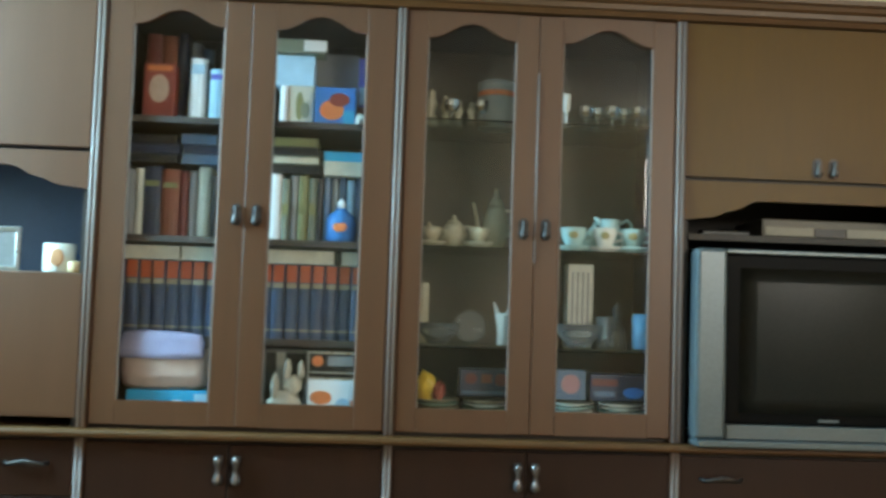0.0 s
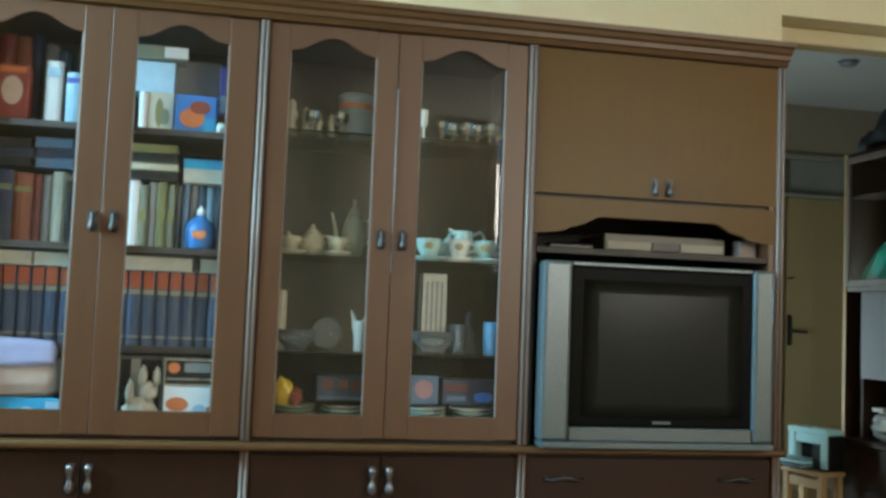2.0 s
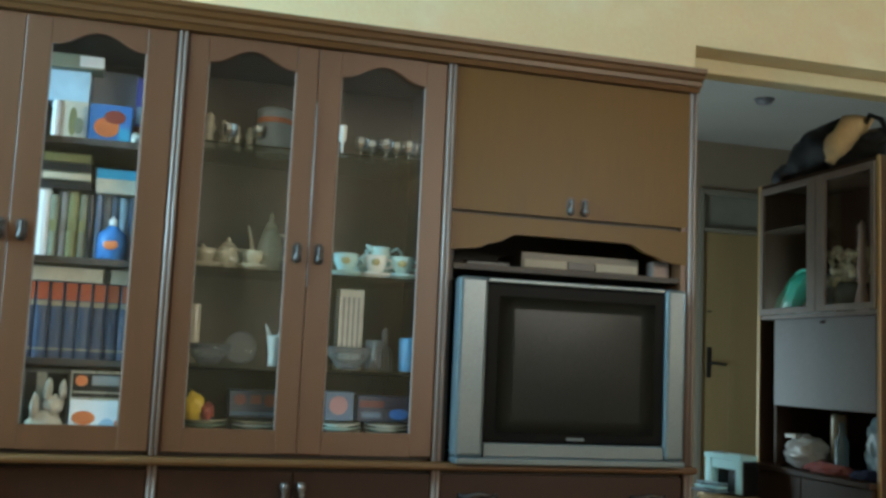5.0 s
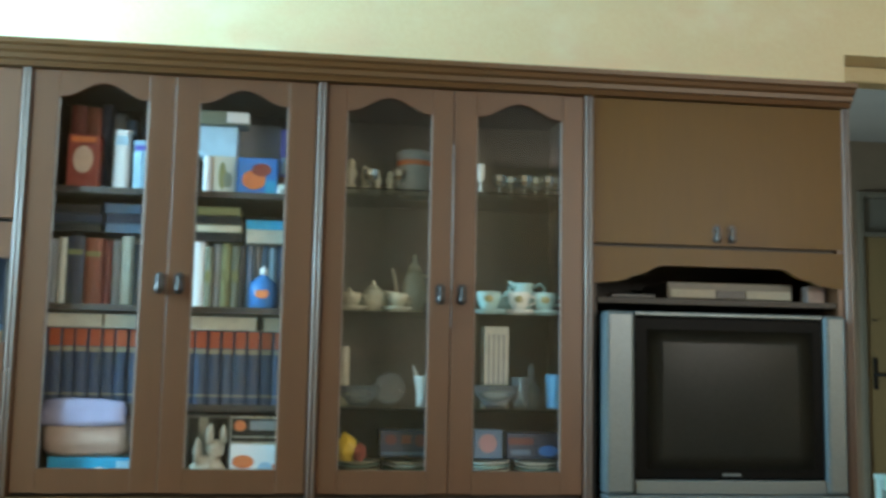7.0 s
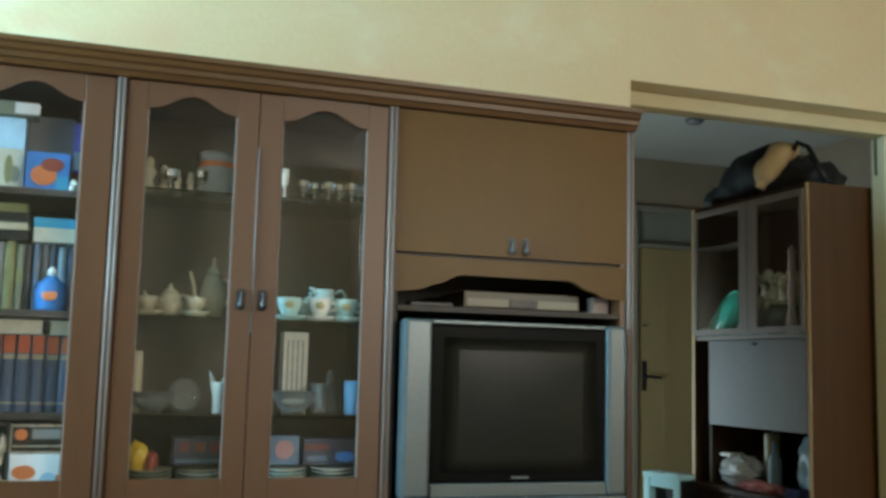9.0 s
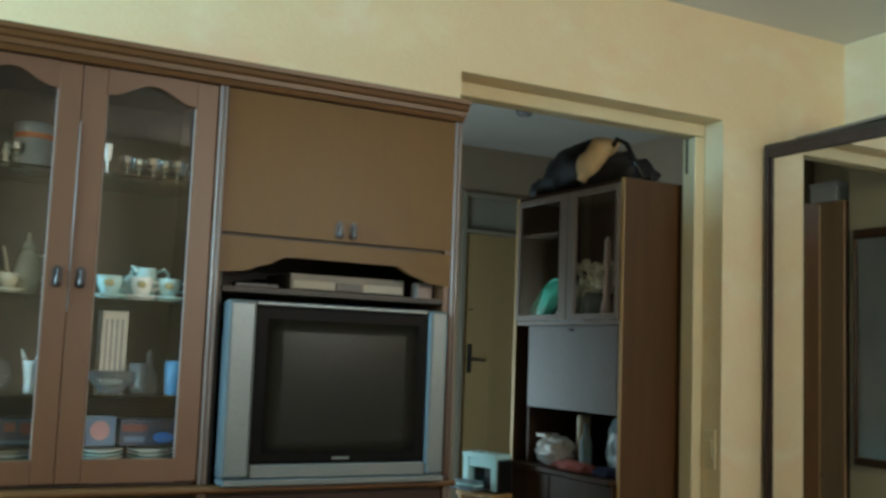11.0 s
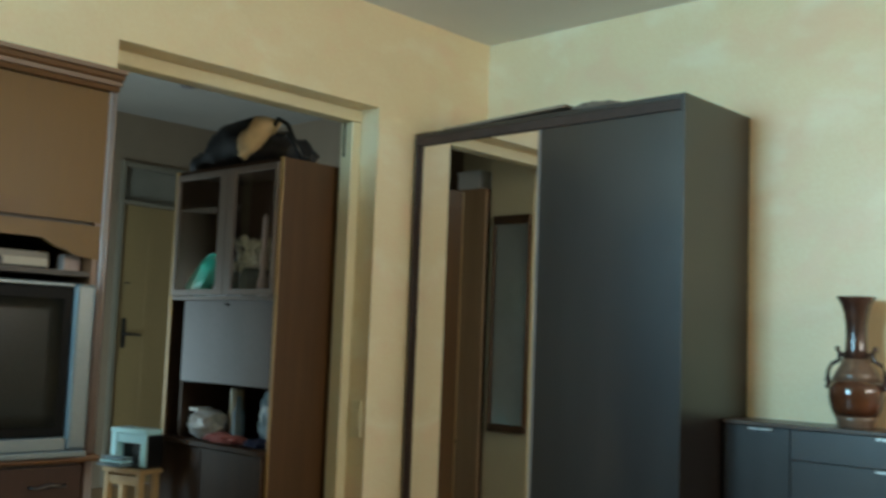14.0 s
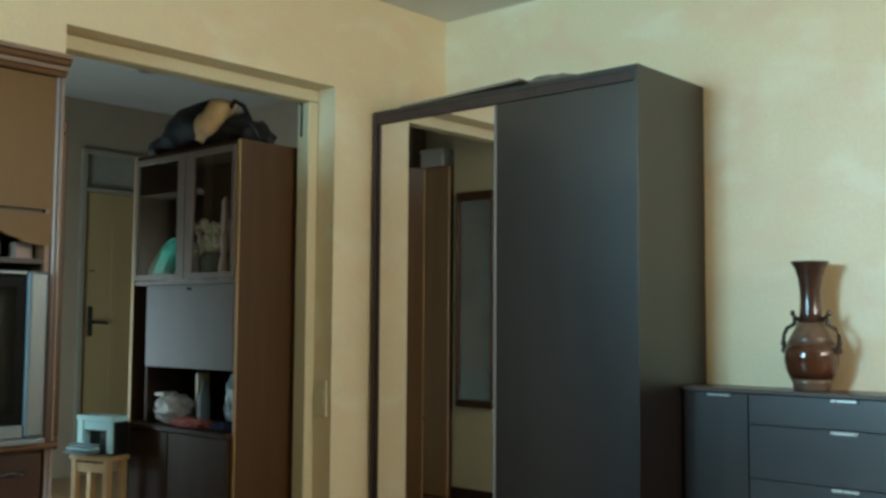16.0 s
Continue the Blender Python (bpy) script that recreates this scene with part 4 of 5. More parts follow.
# ---- vase ----
vx, vy = 4.842, 1.012
vs = thing("vase", (vx, vy, CT), "tall brown glazed vase with dark ear handles on the chest", "vase")
vb = bm_lathe(bmesh.new(), [(0.072, 0.0), (0.076, 0.01), (0.078, 0.03), (0.088, 0.05)], 36, (vx, vy, CT))
part("foot", vb, TANGLAZE, vs, "sandy unglazed foot")
part("belly", bm_lathe(bmesh.new(), [(0.0885, 0.0502), (0.104, 0.085), (0.112, 0.125), (0.111, 0.16), (0.101, 0.195)], 36, (vx, vy, CT)), BROWNGLAZE, vs, "glossy chestnut glazed belly")
part("shoulder", bm_lathe(bmesh.new(), [(0.1008, 0.1952), (0.085, 0.23), (0.066, 0.262), (0.052, 0.29)], 36, (vx, vy, CT)), TANGLAZE, vs, "tan relief shoulder")
part("neck", bm_lathe(bmesh.new(), [(0.0518, 0.2902), (0.045, 0.33), (0.042, 0.38), (0.043, 0.43), (0.050, 0.48), (0.062, 0.52), (0.078, 0.546), (0.080, 0.552), (0.070, 0.548), (0.03, 0.50)], 36, (vx, vy, CT)), DARKGLAZE, vs, "dark brown flared neck")
for s in (1, -1):
    hp = [(vx, vy + s * 0.050, CT + 0.30), (vx, vy + s * 0.075, CT + 0.325), (vx, vy + s * 0.070, CT + 0.285), (vx, vy + s * 0.105, CT + 0.265), (vx, vy + s * 0.120, CT + 0.235), (vx, vy + s * 0.122, CT + 0.195), (vx, vy + s * 0.110, CT + 0.165)]
    part("ear_handle", bm_tube(bmesh.new(), hp, [0.012, 0.009, 0.011, 0.009, 0.008, 0.010, 0.014], 8), DARKGLAZE, vs, "dark moulded ear handle")
    for k, (dy, dzz) in enumerate(((0.122, 0.20), (0.080, 0.33), (0.122, 0.17))):
        part("knob", bm_blob(bmesh.new(), (vx, vy + s * dy, CT + dzz), (0.011, 0.012, 0.013), 0.3, 3, 2, k), DARKGLAZE, vs)

# ---- books and things in the bookcase ----


def spine_book(x0, x1, z0, z1, colour, y=2.915, depth=0.17, band=None, label="", name="book", group="books in the bookcase"):
    """A standing book: cover with a rounded spine, page block, and a label band on the spine."""
    w, h = x1 - x0, z1 - z0
    b = thing(name, ((x0 + x1) / 2, y, z0), label or "standing hardback book on a shelf", "book", group)
    cv = bmesh.new()
    sec = [(x0, y + depth), (x0, y + 0.010), (x0 + w * 0.22, y + 0.002), (x0 + w * 0.5, y), (x1 - w * 0.22, y + 0.002), (x1, y + 0.010), (x1, y + depth)]
    lo, hi = [cv.verts.new((x, yy, z0)) for x, yy in sec], [cv.verts.new((x, yy, z1)) for x, yy in sec]
    for k in range(6):
        cv.faces.new((lo[k], lo[k + 1], hi[k + 1], hi[k]))
    cv.faces.new((lo[6], lo[0], hi[0], hi[6]))
    cv.faces.new(lo)
    cv.faces.new(hi[::-1])
    part("cover", cv, colour, b)
    part("page_block", B(x0 + 0.003, x1 - 0.003, y + 0.014, y + depth - 0.004, z1 + 0.0002, z1 + 0.001), PAGES, b)
    for u0, u1, m in band or ():
        part("spine_band", B(x0 + w * 0.10, x1 - w * 0.10, y - 0.0012, y + 0.004, z0 + h * u0, z0 + h * u1), m, b)
    return b


def flat_book(x0, x1, z0, z1, colour, y=2.91, depth=0.16, label="", name="book", pages=True):
    b = thing(name, ((x0 + x1) / 2, y, z0), label or "book lying flat on other books", "book", "stacked books")
    t = min(0.004, (z1 - z0) * 0.2)
    part("cover", B(x0, x1, y, y + depth, z0, z0 + t), colour, b)
    part("cover", B(x0, x1, y, y + depth, z1 - t, z1 - 0.0005), colour, b)
    part("page_block", B(x0 + 0.003, x1 - 0.003, y + 0.004, y + depth - 0.003, z0 + t, z1 - t), PAGES if pages else colour, b)
    return b


def carton(x0, x1, z0, z1, colour, label, y=2.90, depth=0.10, patches=(), name="box", category="box"):
    """A printed box: body and the shapes printed on its face (fractions of the face)."""
    b = thing(name, ((x0 + x1) / 2, y, z0), label, category)
    part("body", B(x0, x1, y, y + depth, z0, z1, 0.003), colour, b)
    for k, (u0, u1, v0, v1, m, rnd) in enumerate(patches):
        a0, a1, b0, b1 = x0 + (x1 - x0) * u0, x0 + (x1 - x0) * u1, z0 + (z1 - z0) * v0, z0 + (z1 - z0) * v1
        yy = y - 0.001 - 0.0006 * k
        pb = bmesh.new()
        if rnd:
            ring = [pb.verts.new(((a0 + a1) / 2 + (a1 - a0) / 2 * math.cos(t), yy, (b0 + b1) / 2 + (b1 - b0) / 2 * math.sin(t))) for t in [2 * math.pi * i / 20 for i in range(20)]]
            back = [pb.verts.new((v.co.x, yy + 0.0005, v.co.z)) for v in ring]
            pb.faces.new(ring)
            pb.faces.new(back[::-1])
            for i in range(20):
                pb.faces.new((ring[i], back[i], back[(i + 1) % 20], ring[(i + 1) % 20]))
        else:
            bm_box(pb, a0, a1, yy, yy + 0.0005, b0, b1)
        part("print", pb, m, b)
    return b


PAGES = plain("book_pages", (0.66, 0.60, 0.46), 0.8)
RED, DKRED = plain("red_cloth_cover", (0.30, 0.05, 0.03), 0.5), plain("dark_red_cover", (0.17, 0.03, 0.022), 0.5)
NAVY, BLACKC = plain("navy_cover", (0.025, 0.035, 0.07), 0.4), plain("black_cover", (0.02, 0.02, 0.022), 0.4)
REDBR, GREYC = plain("red_brown_cover", (0.26, 0.07, 0.035), 0.5), plain("grey_cover", (0.26, 0.25, 0.24), 0.5)
CREAM, WHITE = plain("cream_cover", (0.64, 0.60, 0.48), 0.5), plain("white_card", (0.86, 0.88, 0.88), 0.4, 0.95)
PALEBL, CYAN = plain("pale_blue_card", (0.45, 0.66, 0.80), 0.4), plain("cyan_card", (0.03, 0.38, 0.62), 0.4)
BLUE, PURPLE = plain("blue_card", (0.05, 0.22, 0.60), 0.35), plain("violet_card", (0.16, 0.15, 0.55), 0.4)
ORANGE, OLIVE = plain("orange_print", (0.72, 0.20, 0.06), 0.4), plain("olive_cover", (0.24, 0.23, 0.09), 0.5)
GREEN, STEELBL = plain("grey_green_cover", (0.22, 0.24, 0.17), 0.5), plain("steel_blue_cover", (0.10, 0.16, 0.24), 0.4)
VOLRED, VOLBLUE, VOLGREY = plain("volume_red", (0.46, 0.085, 0.03), 0.4), plain("volume_blue", (0.05, 0.075, 0.13), 0.35), plain("volume_grey_band", (0.30, 0.26, 0.18), 0.4)
LAV, PEACH = plain("lavender_polythene", (0.34, 0.32, 0.46), 0.22), plain("peach_fabric", (0.50, 0.34, 0.27), 0.6)
FUR = mat("cream_plush", (0.66, 0.60, 0.48), (0.50, 0.44, 0.34), 40, 0.9, bump=0.4)
S1, S2, S3, S0 = 1.6225, 1.2505, 0.9405, 0.6775

# upper shelf
carton(-0.278, -0.178, S1, 1.806, RED, "red box with a round cream picture", 2.92, 0.06, ((0.18, 0.82, 0.30, 0.80, plain("cream_print", (0.62, 0.42, 0.30)), True), (0.1, 0.9, 0.86, 0.96, ORANGE, False)))
spine_book(-0.300, -0.250, S1, 1.93, DKRED, 3.03, 0.15, label="tall dark red book at the back of a shelf")
spine_book(-0.249, -0.200, S1, 1.925, REDBR, 3.03, 0.15, label="tall red-brown book at the back of a shelf")
spine_book(-0.199, -0.165, S1, 1.935, NAVY, 3.03, 0.15, label="tall navy book at the back of a shelf")
for k, x in enumerate((-0.163, -0.122, -0.080, -0.040)):
    spine_book(x, x + 0.038, S1, 1.91 - 0.02 * (k % 2), (GREYC, STEELBL, BLACKC, DKRED)[k], 3.05, 0.13, label="dark book at the back of a shelf")
spine_book(-0.128, -0.078, S1, 1.822, WHITE, 2.90, 0.12, ((0.75, 0.9, PALEBL),), "bright white folder standing on a shelf", "folder")
spine_book(-0.076, -0.068, S1, 1.81, BLACKC, 2.905, 0.12, label="thin black folder on a shelf", name="folder")
spine_book(-0.067, -0.016, S1, 1.790, PALEBL, 2.90, 0.12, ((0.80, 0.9, PURPLE),), "pale blue folder standing on a shelf", "folder")
carton(0.135, 0.260, S1 + 0.137, 1.862, PALEBL, "pale blue box stacked under a flat box", 2.96, 0.12, name="box")
flat_book(0.130, 0.295, 1.863, 1.908, GREEN, 2.93, 0.16, "flat pale box with a bright label on a stack", "box", False)
carton(0.225, 0.300, 1.868, 1.904, WHITE, "bright white label card on a stack", 2.924, 0.005, name="card", category="card")
spine_book(0.156, 0.180, S1, 1.752, WHITE, 2.92, 0.12, label="white booklet standing under a stack")
carton(0.181, 0.264, S1, 1.755, CREAM, "beige card with a green plant picture", 2.93, 0.05, ((0.3, 0.6, 0.15, 0.85, OLIVE, True), (0.5, 0.85, 0.2, 0.6, GREEN, True)), "card", "card")
carton(0.270, 0.400, S1, 1.746, BLUE, "blue box with an orange and red picture", 2.89, 0.07, ((0.12, 0.72, 0.14, 0.66, ORANGE, True), (0.35, 0.85, 0.5, 0.85, RED, True), (0.7, 0.97, 0.05, 0.4, CYAN, False)))
carton(0.262, 0.405, S1, 1.886, GREYC, "grey box at the back of a shelf", 3.02, 0.12)
carton(0.404, 0.440, 1.70, 1.862, PURPLE, "violet packet leaning high on a shelf", 2.96, 0.05, ((0.1, 0.9, 0.05, 0.4, PALEBL, False),), "packet", "packet")
carton(0.402, 0.442, S1, 1.699, DKRED, "dark box under a violet packet", 2.96, 0.08)
solid("shell_ornament", bm_blob(bmesh.new(), (0.418, 2.90, S1 + 0.02), (0.024, 0.02, 0.022), 0.5, 3, 3, 4, S1), CHINA, "small white shell ornament on a shelf", "ornament")

# middle shelf
x = -0.335
for w, h, c in ((0.048, 0.21, GREYC), (0.026, 0.215, CREAM), (0.055, 0.222, NAVY), (0.057, 0.216, REDBR), (0.030, 0.21, DKRED), (0.028, 0.212, GREYC), (0.040, 0.226, CREAM), (0.026, 0.2, BLACKC)):
    spine_book(x, x + w - 0.001, S2, S2 + h, c, 2.915 + 0.008 * random.random(), band=((0.72, 0.80, OLIVE),) if c in (NAVY, REDBR) else None)
    x += w
for k, (a, b, c) in enumerate(((-0.32, -0.155, BLACKC), (-0.315, -0.150, NAVY), (-0.31, -0.16, BLACKC))):
    flat_book(a, b, 1.485 + 0.030 * k, 1.514 + 0.030 * k, c, label="dark book lying flat on standing books", pages=False)
for k, (a, b, c) in enumerate(((-0.146, -0.03, STEELBL), (-0.144, -0.028, NAVY), (-0.15, -0.035, STEELBL))):
    flat_book(a, b, 1.485 + 0.032 * k, 1.516 + 0.032 * k, c, label="dark blue book lying flat on standing books", pages=False)
x = 0.132
for w, h, c in ((0.042, 0.216, WHITE), (0.026, 0.20, GREEN), (0.028, 0.212, GREYC), (0.032, 0.214, OLIVE), (0.026, 0.206, GREEN), (0.022, 0.205, BLACKC), (0.024, 0.21, STEELBL), (0.026, 0.208, GREYC), (0.024, 0.212, STEELBL), (0.026, 0.204, PALEBL), (0.03, 0.21, STEELBL)):
    spine_book(x, x + w - 0.001, S2, S2 + h, c, 2.925 + 0.01 * random.random(), band=((0.42, 0.60, OLIVE),) if c in (OLIVE, GREEN) else None)
    x += w
for k in range(4):
    flat_book(0.138 + 0.004 * (k % 2), 0.294 - 0.003 * k, 1.467 + 0.029 * k, 1.495 + 0.029 * k, (BLACKC, GREEN, BLACKC, OLIVE)[k], label="dark book in a flat stack", pages=k == 1)
carton(0.306, 0.436, 1.4635, 1.540, CREAM, "cream box with a blue lid on books", 2.90, 0.14, ((0.0, 1.0, 0.6, 1.0, CYAN, False),))
bt = thing("spray_bottle", (0.368, 2.868, S2), "blue plastic bottle with orange label and white cap", "bottle")
part("body", bm_lathe(bmesh.new(), [(0.040, 0), (0.046, 0.006), (0.047, 0.06), (0.040, 0.085), (0.020, 0.10), (0.016, 0.108)], 24, (0.368, 2.892, S2)), plain("blue_bottle", (0.04, 0.20, 0.52), 0.2), bt)
part("cap", bm_lathe(bmesh.new(), [(0.013, 0.1082), (0.013, 0.128), (0.007, 0.132), (0.001, 0.14)], 16, (0.368, 2.892, S2)), WHITE, bt, "white cap")
part("label_print", bm_blob(bmesh.new(), (0.368, 2.8465, S2 + 0.045), (0.024, 0.002, 0.016), 0.2, 2, 2), ORANGE, bt, "orange label")

# volumes of an encyclopedia, with flat cream books on top
def volume(x0, w):
    return spine_book(x0, x0 + w, S3, 1.176, VOLBLUE, 2.905, 0.17, ((0.76, 0.985, VOLRED), (0.68, 0.745, VOLGREY), (0.10, 0.13, VOLGREY)), "blue volume with red title band on its spine", "book", "encyclopedia volumes")


v0 = volume(-0.340, 0.0405)
for k in range(20):
    if k:
        copy_thing(v0, Matrix.Translation((v0.location.x + 0.0415 * k, v0.location.y + 0.004 * ((k * 7) % 3 - 1), v0.location.z)))
for a, b in ((-0.335, -0.133), (-0.131, 0.055), (0.075, 0.352), (0.372, 0.478)):
    flat_book(a, b, 1.1785, 1.222, CREAM, 2.90, 0.16, "cream book lying flat on the volumes")
solid("black_clip", B(0.353, 0.371, 2.91, 2.96, 1.1785, 1.218, 0.003), BLACKP, "small black case between flat books", "case")

# lowest shelf
carton(-0.270, -0.010, S0, S0 + 0.095, CYAN, "bright cyan box under a bag", 2.87, 0.2, ((0.45, 0.75, 0.1, 0.7, WHITE, True), (0.8, 0.95, 0.3, 0.9, PALEBL, False)))
bgg = thing("bedding_bag", (-0.16, 2.95, S0 + 0.096), "stuffed clear plastic bag with lavender and peach fabric", "bag")
part("stuffing", crumpled(-0.296, -0.022, 2.852, 3.06, S0 + 0.0955, S0 + 0.225, 0.008, 3), PEACH, bgg)
part("wrapper", crumpled(-0.290, -0.035, 2.834, 2.880, S0 + 0.192, S0 + 0.276, 0.012, 7), LAV, bgg, "lavender wrapping")
ft = bmesh.new()
for k, (dx, dz2, sx, sz) in enumerate(((0, 0.05, 0.05, 0.05), (-0.045, 0.03, 0.022, 0.03), (0.045, 0.03, 0.024, 0.03), (0.02, 0.12, 0.028, 0.03), (-0.035, 0.11, 0.012, 0.045), (0.045, 0.165, 0.012, 0.03), (0.002, 0.165, 0.012, 0.035))):
    bm_blob(ft, (0.215 + dx, 2.915, S0 + dz2), (sx, 0.035, sz), 0.35, 3, 3, k, S0)
solid("plush_toy", ft, FUR, "cream fluffy plush ornament behind glass", "toy")
carton(0.125, 0.275, S0, 0.905, GREYC, "dark picture frame leaning at the back", 3.02, 0.02, ((0.08, 0.92, 0.06, 0.94, BLACKC, False), (0.3, 0.5, 0.3, 0.95, CREAM, False)), "picture_frame", "frame")
carton(0.284, 0.436, S0, 0.818, WHITE, "white box with orange and blue print", 2.885, 0.14, ((0.05, 0.5, 0.45, 0.75, ORANGE, True), (0.55, 0.92, 0.1, 0.6, PALEBL, True), (0.88, 1.0, 0.05, 0.55, ORANGE, False)))
rd = carton(0.282, 0.436, 0.8185, 0.905, BLACKP, "black cassette radio with silver trim on a box", 2.885, 0.12, ((0.0, 1.0, 0.92, 1.0, STEEL, False), (0.0, 1.0, 0.0, 0.07, STEEL, False), (0.0, 0.03, 0.0, 1.0, STEEL, False), (0.97, 1.0, 0.0, 1.0, STEEL, False),
             (0.08, 0.32, 0.45, 0.85, ORANGE, True), (0.40, 0.92, 0.50, 0.84, GREYC, False), (0.05, 0.95, 0.22, 0.28, STEEL, False)), "radio", "radio")

# ---- things in the china unit ----
C1, C2, C3, C0 = 1.6555, 1.2505, 0.9435, 0.6775


def turned(name, at, profile, material, label, category, segments=24, group=""):
    t = thing(name, at, label, category, group)
    part("body", bm_lathe(bmesh.new(), profile, segments, at), material, t)
    return t


GILT = plain("faded_gold_print", (0.42, 0.36, 0.16), 0.3)


def cup(x, y, z, material=CHINA, r=0.042, h=0.06):
    c = thing("cup", (x, y, z), "white china cup on its saucer", "cup", "tea set")
    part("saucer", bm_lathe(bmesh.new(), [(0.03, 0), (0.034, 0.004), (r * 1.6, 0.013), (r * 1.58, 0.016), (0.03, 0.008)], 24, (x, y, z)), material, c)
    part("bowl", bm_lathe(bmesh.new(), [(r * 0.5, 0.0165), (r * 0.62, 0.02), (r * 0.93, 0.018 + h * 0.5), (r, 0.016 + h), (r * 0.94, 0.016 + h), (r * 0.5, 0.026)], 24, (x, y, z)), material, c)
    if material is not IVORY:
        part("motif", bm_blob(bmesh.new(), (x - 0.006, y - r * 0.90, z + 0.018 + h * 0.55), (r * 0.36, 0.006, h * 0.20), 0.4, 3, 2, 1), GILT, c, "faded gold flower motif")
    part("ear", bm_tube(bmesh.new(), [(x + r * 0.85, y - 0.004, z + 0.016 + h * 0.8), (x + r * 1.4, y - 0.006, z + 0.016 + h * 0.75), (x + r * 1.42, y - 0.006, z + 0.016 + h * 0.4), (x + r * 0.72, y - 0.004, z + 0.016 + h * 0.3)], 0.0045), material, c)
    return c


def pot(name, x, y, z, s, tall, material, label):
    p = thing(name, (x, y, z), label, "teapot", "tea set")
    at = (x, y, z)
    part("body", bm_lathe(bmesh.new(), [(0.030 * s, 0), (0.034 * s, 0.006), (0.050 * s, 0.03 * tall), (0.052 * s, 0.05 * tall), (0.036 * s, 0.085 * tall), (0.028 * s, 0.095 * tall)], 24, at), material, p)
    part("lid", bm_lathe(bmesh.new(), [(0.029 * s, 0.0955 * tall), (0.024 * s, 0.105 * tall), (0.008 * s, 0.115 * tall), (0.008 * s, 0.122 * tall), (0.010 * s, 0.128 * tall), (0.002, 0.134 * tall)], 20, at), material, p)
    part("spout", bm_tube(bmesh.new(), [(x - 0.045 * s, y, z + 0.035 * tall), (x - 0.068 * s, y, z + 0.045 * tall), (x - 0.075 * s, y, z + 0.07 * tall), (x - 0.088 * s, y, z + 0.10 * tall)], [0.012 * s, 0.010 * s, 0.008 * s, 0.006 * s]), material, p)
    part("ear", bm_tube(bmesh.new(), [(x + 0.035 * s, y, z + 0.085 * tall), (x + 0.07 * s, y, z + 0.085 * tall), (x + 0.078 * s, y, z + 0.055 * tall), (x + 0.048 * s, y, z + 0.03 * tall)], 0.006 * s), material, p)
    return p


# top glass shelf
cn = turned("canister", (0.862, 3.0, C1), [(0.058, 0), (0.06, 0.004), (0.06, 0.13), (0.062, 0.132), (0.062, 0.15), (0.05, 0.156)], plain("grey_white_china", (0.44, 0.42, 0.37), 0.3), "white china canister with an orange band", "canister")
part("band", bm_lathe(bmesh.new(), [(0.0606, 0.102), (0.0608, 0.104), (0.0608, 0.118), (0.0606, 0.12)], 24, (0.862, 3.0, C1)), ORANGE, cn, "orange band")
for k, (x, y, s) in enumerate(((0.645, 2.99, 1.0), (0.69, 2.95, 0.75), (0.735, 2.98, 0.7), (0.775, 2.94, 0.6))):
    turned("figurine", (x, y, C1), [(0.022 * s, 0), (0.02 * s, 0.02 * s), (0.012 * s, 0.045 * s), (0.024 * s, 0.07 * s), (0.012 * s, 0.095 * s), (0.016 * s, 0.11 * s), (0.002, 0.125 * s)], IVORY, "small ivory porcelain figurine on a glass shelf", "figurine", 14, "figurines")
goblet = [(0.024, 0), (0.024, 0.003), (0.005, 0.006), (0.004, 0.028), (0.02, 0.036), (0.026, 0.052), (0.025, 0.072), (0.0235, 0.072), (0.023, 0.052), (0.01, 0.038)]
GLEAM = clear_glass("cut_crystal", (0.94, 0.97, 0.98), 0.02, 1.9)
GLEAM.node_tree.nodes["Principled BSDF"].inputs["Metallic"].default_value = 0.55
g0 = turned("goblet", (1.15, 2.93, C1), goblet, GLEAM, "small cut crystal goblet on a glass shelf", "goblet", 9, "crystal goblets")
for ob in g0.children:
    for f in ob.data.polygons:
        f.use_smooth = False
for k, (dx, dy) in enumerate(((0.045, 0.03), (0.085, -0.01), (0.13, 0.02), (0.165, -0.015), (0.20, 0.025), (0.225, -0.01), (-0.44, -0.01), (-0.345, -0.02))):
    copy_thing(g0, Matrix.Translation((1.15 + dx, 2.93 + dy, C1)))
# opaque white china paints the bright upright glint of this glass
turned("flute_glass", (1.078, 2.885, C1), [(0.022, 0), (0.022, 0.003), (0.004, 0.006), (0.004, 0.04), (0.012, 0.05), (0.014, 0.10), (0.013, 0.10), (0.004, 0.05)], CHINA, "slim flute glass, its bright glint put into white china", "glass", 16)

# middle glass shelf
pot("teapot", 0.730, 2.95, C2, 0.95, 0.80, IVORY, "ivory china teapot behind glass")
pot("coffee_pot", 0.868, 2.97, C2, 0.85, 1.52, IVORY, "tall ivory coffee pot with curved spout")
cup(0.655, 2.90, C2, IVORY, 0.034, 0.045)
cup(0.805, 2.89, C2, IVORY, 0.034, 0.045)
TEAL = plain("pale_turquoise_china", (0.46, 0.66, 0.62), 0.15, 0.92)
cup(1.115, 2.91, C2, TEAL)
pot("sugar_bowl", 1.200, 2.985, C2, 0.85, 0.78, TEAL, "pale turquoise china sugar pot")
cup(1.215, 2.895, C2, CHINA, 0.038)
cup(1.305, 2.90, C2, TEAL)
cup(1.265, 3.03, C2, CHINA)
jug = thing("milk_jug", (1.245, 2.965, C2), "pale turquoise china milk jug with a ring handle", "jug", "tea set")
part("body", bm_lathe(bmesh.new(), [(0.026, 0), (0.030, 0.005), (0.042, 0.04), (0.038, 0.075), (0.030, 0.10), (0.034, 0.112), (0.030, 0.112), (0.024, 0.10)], 24, (1.245, 2.965, C2)), TEAL, jug)
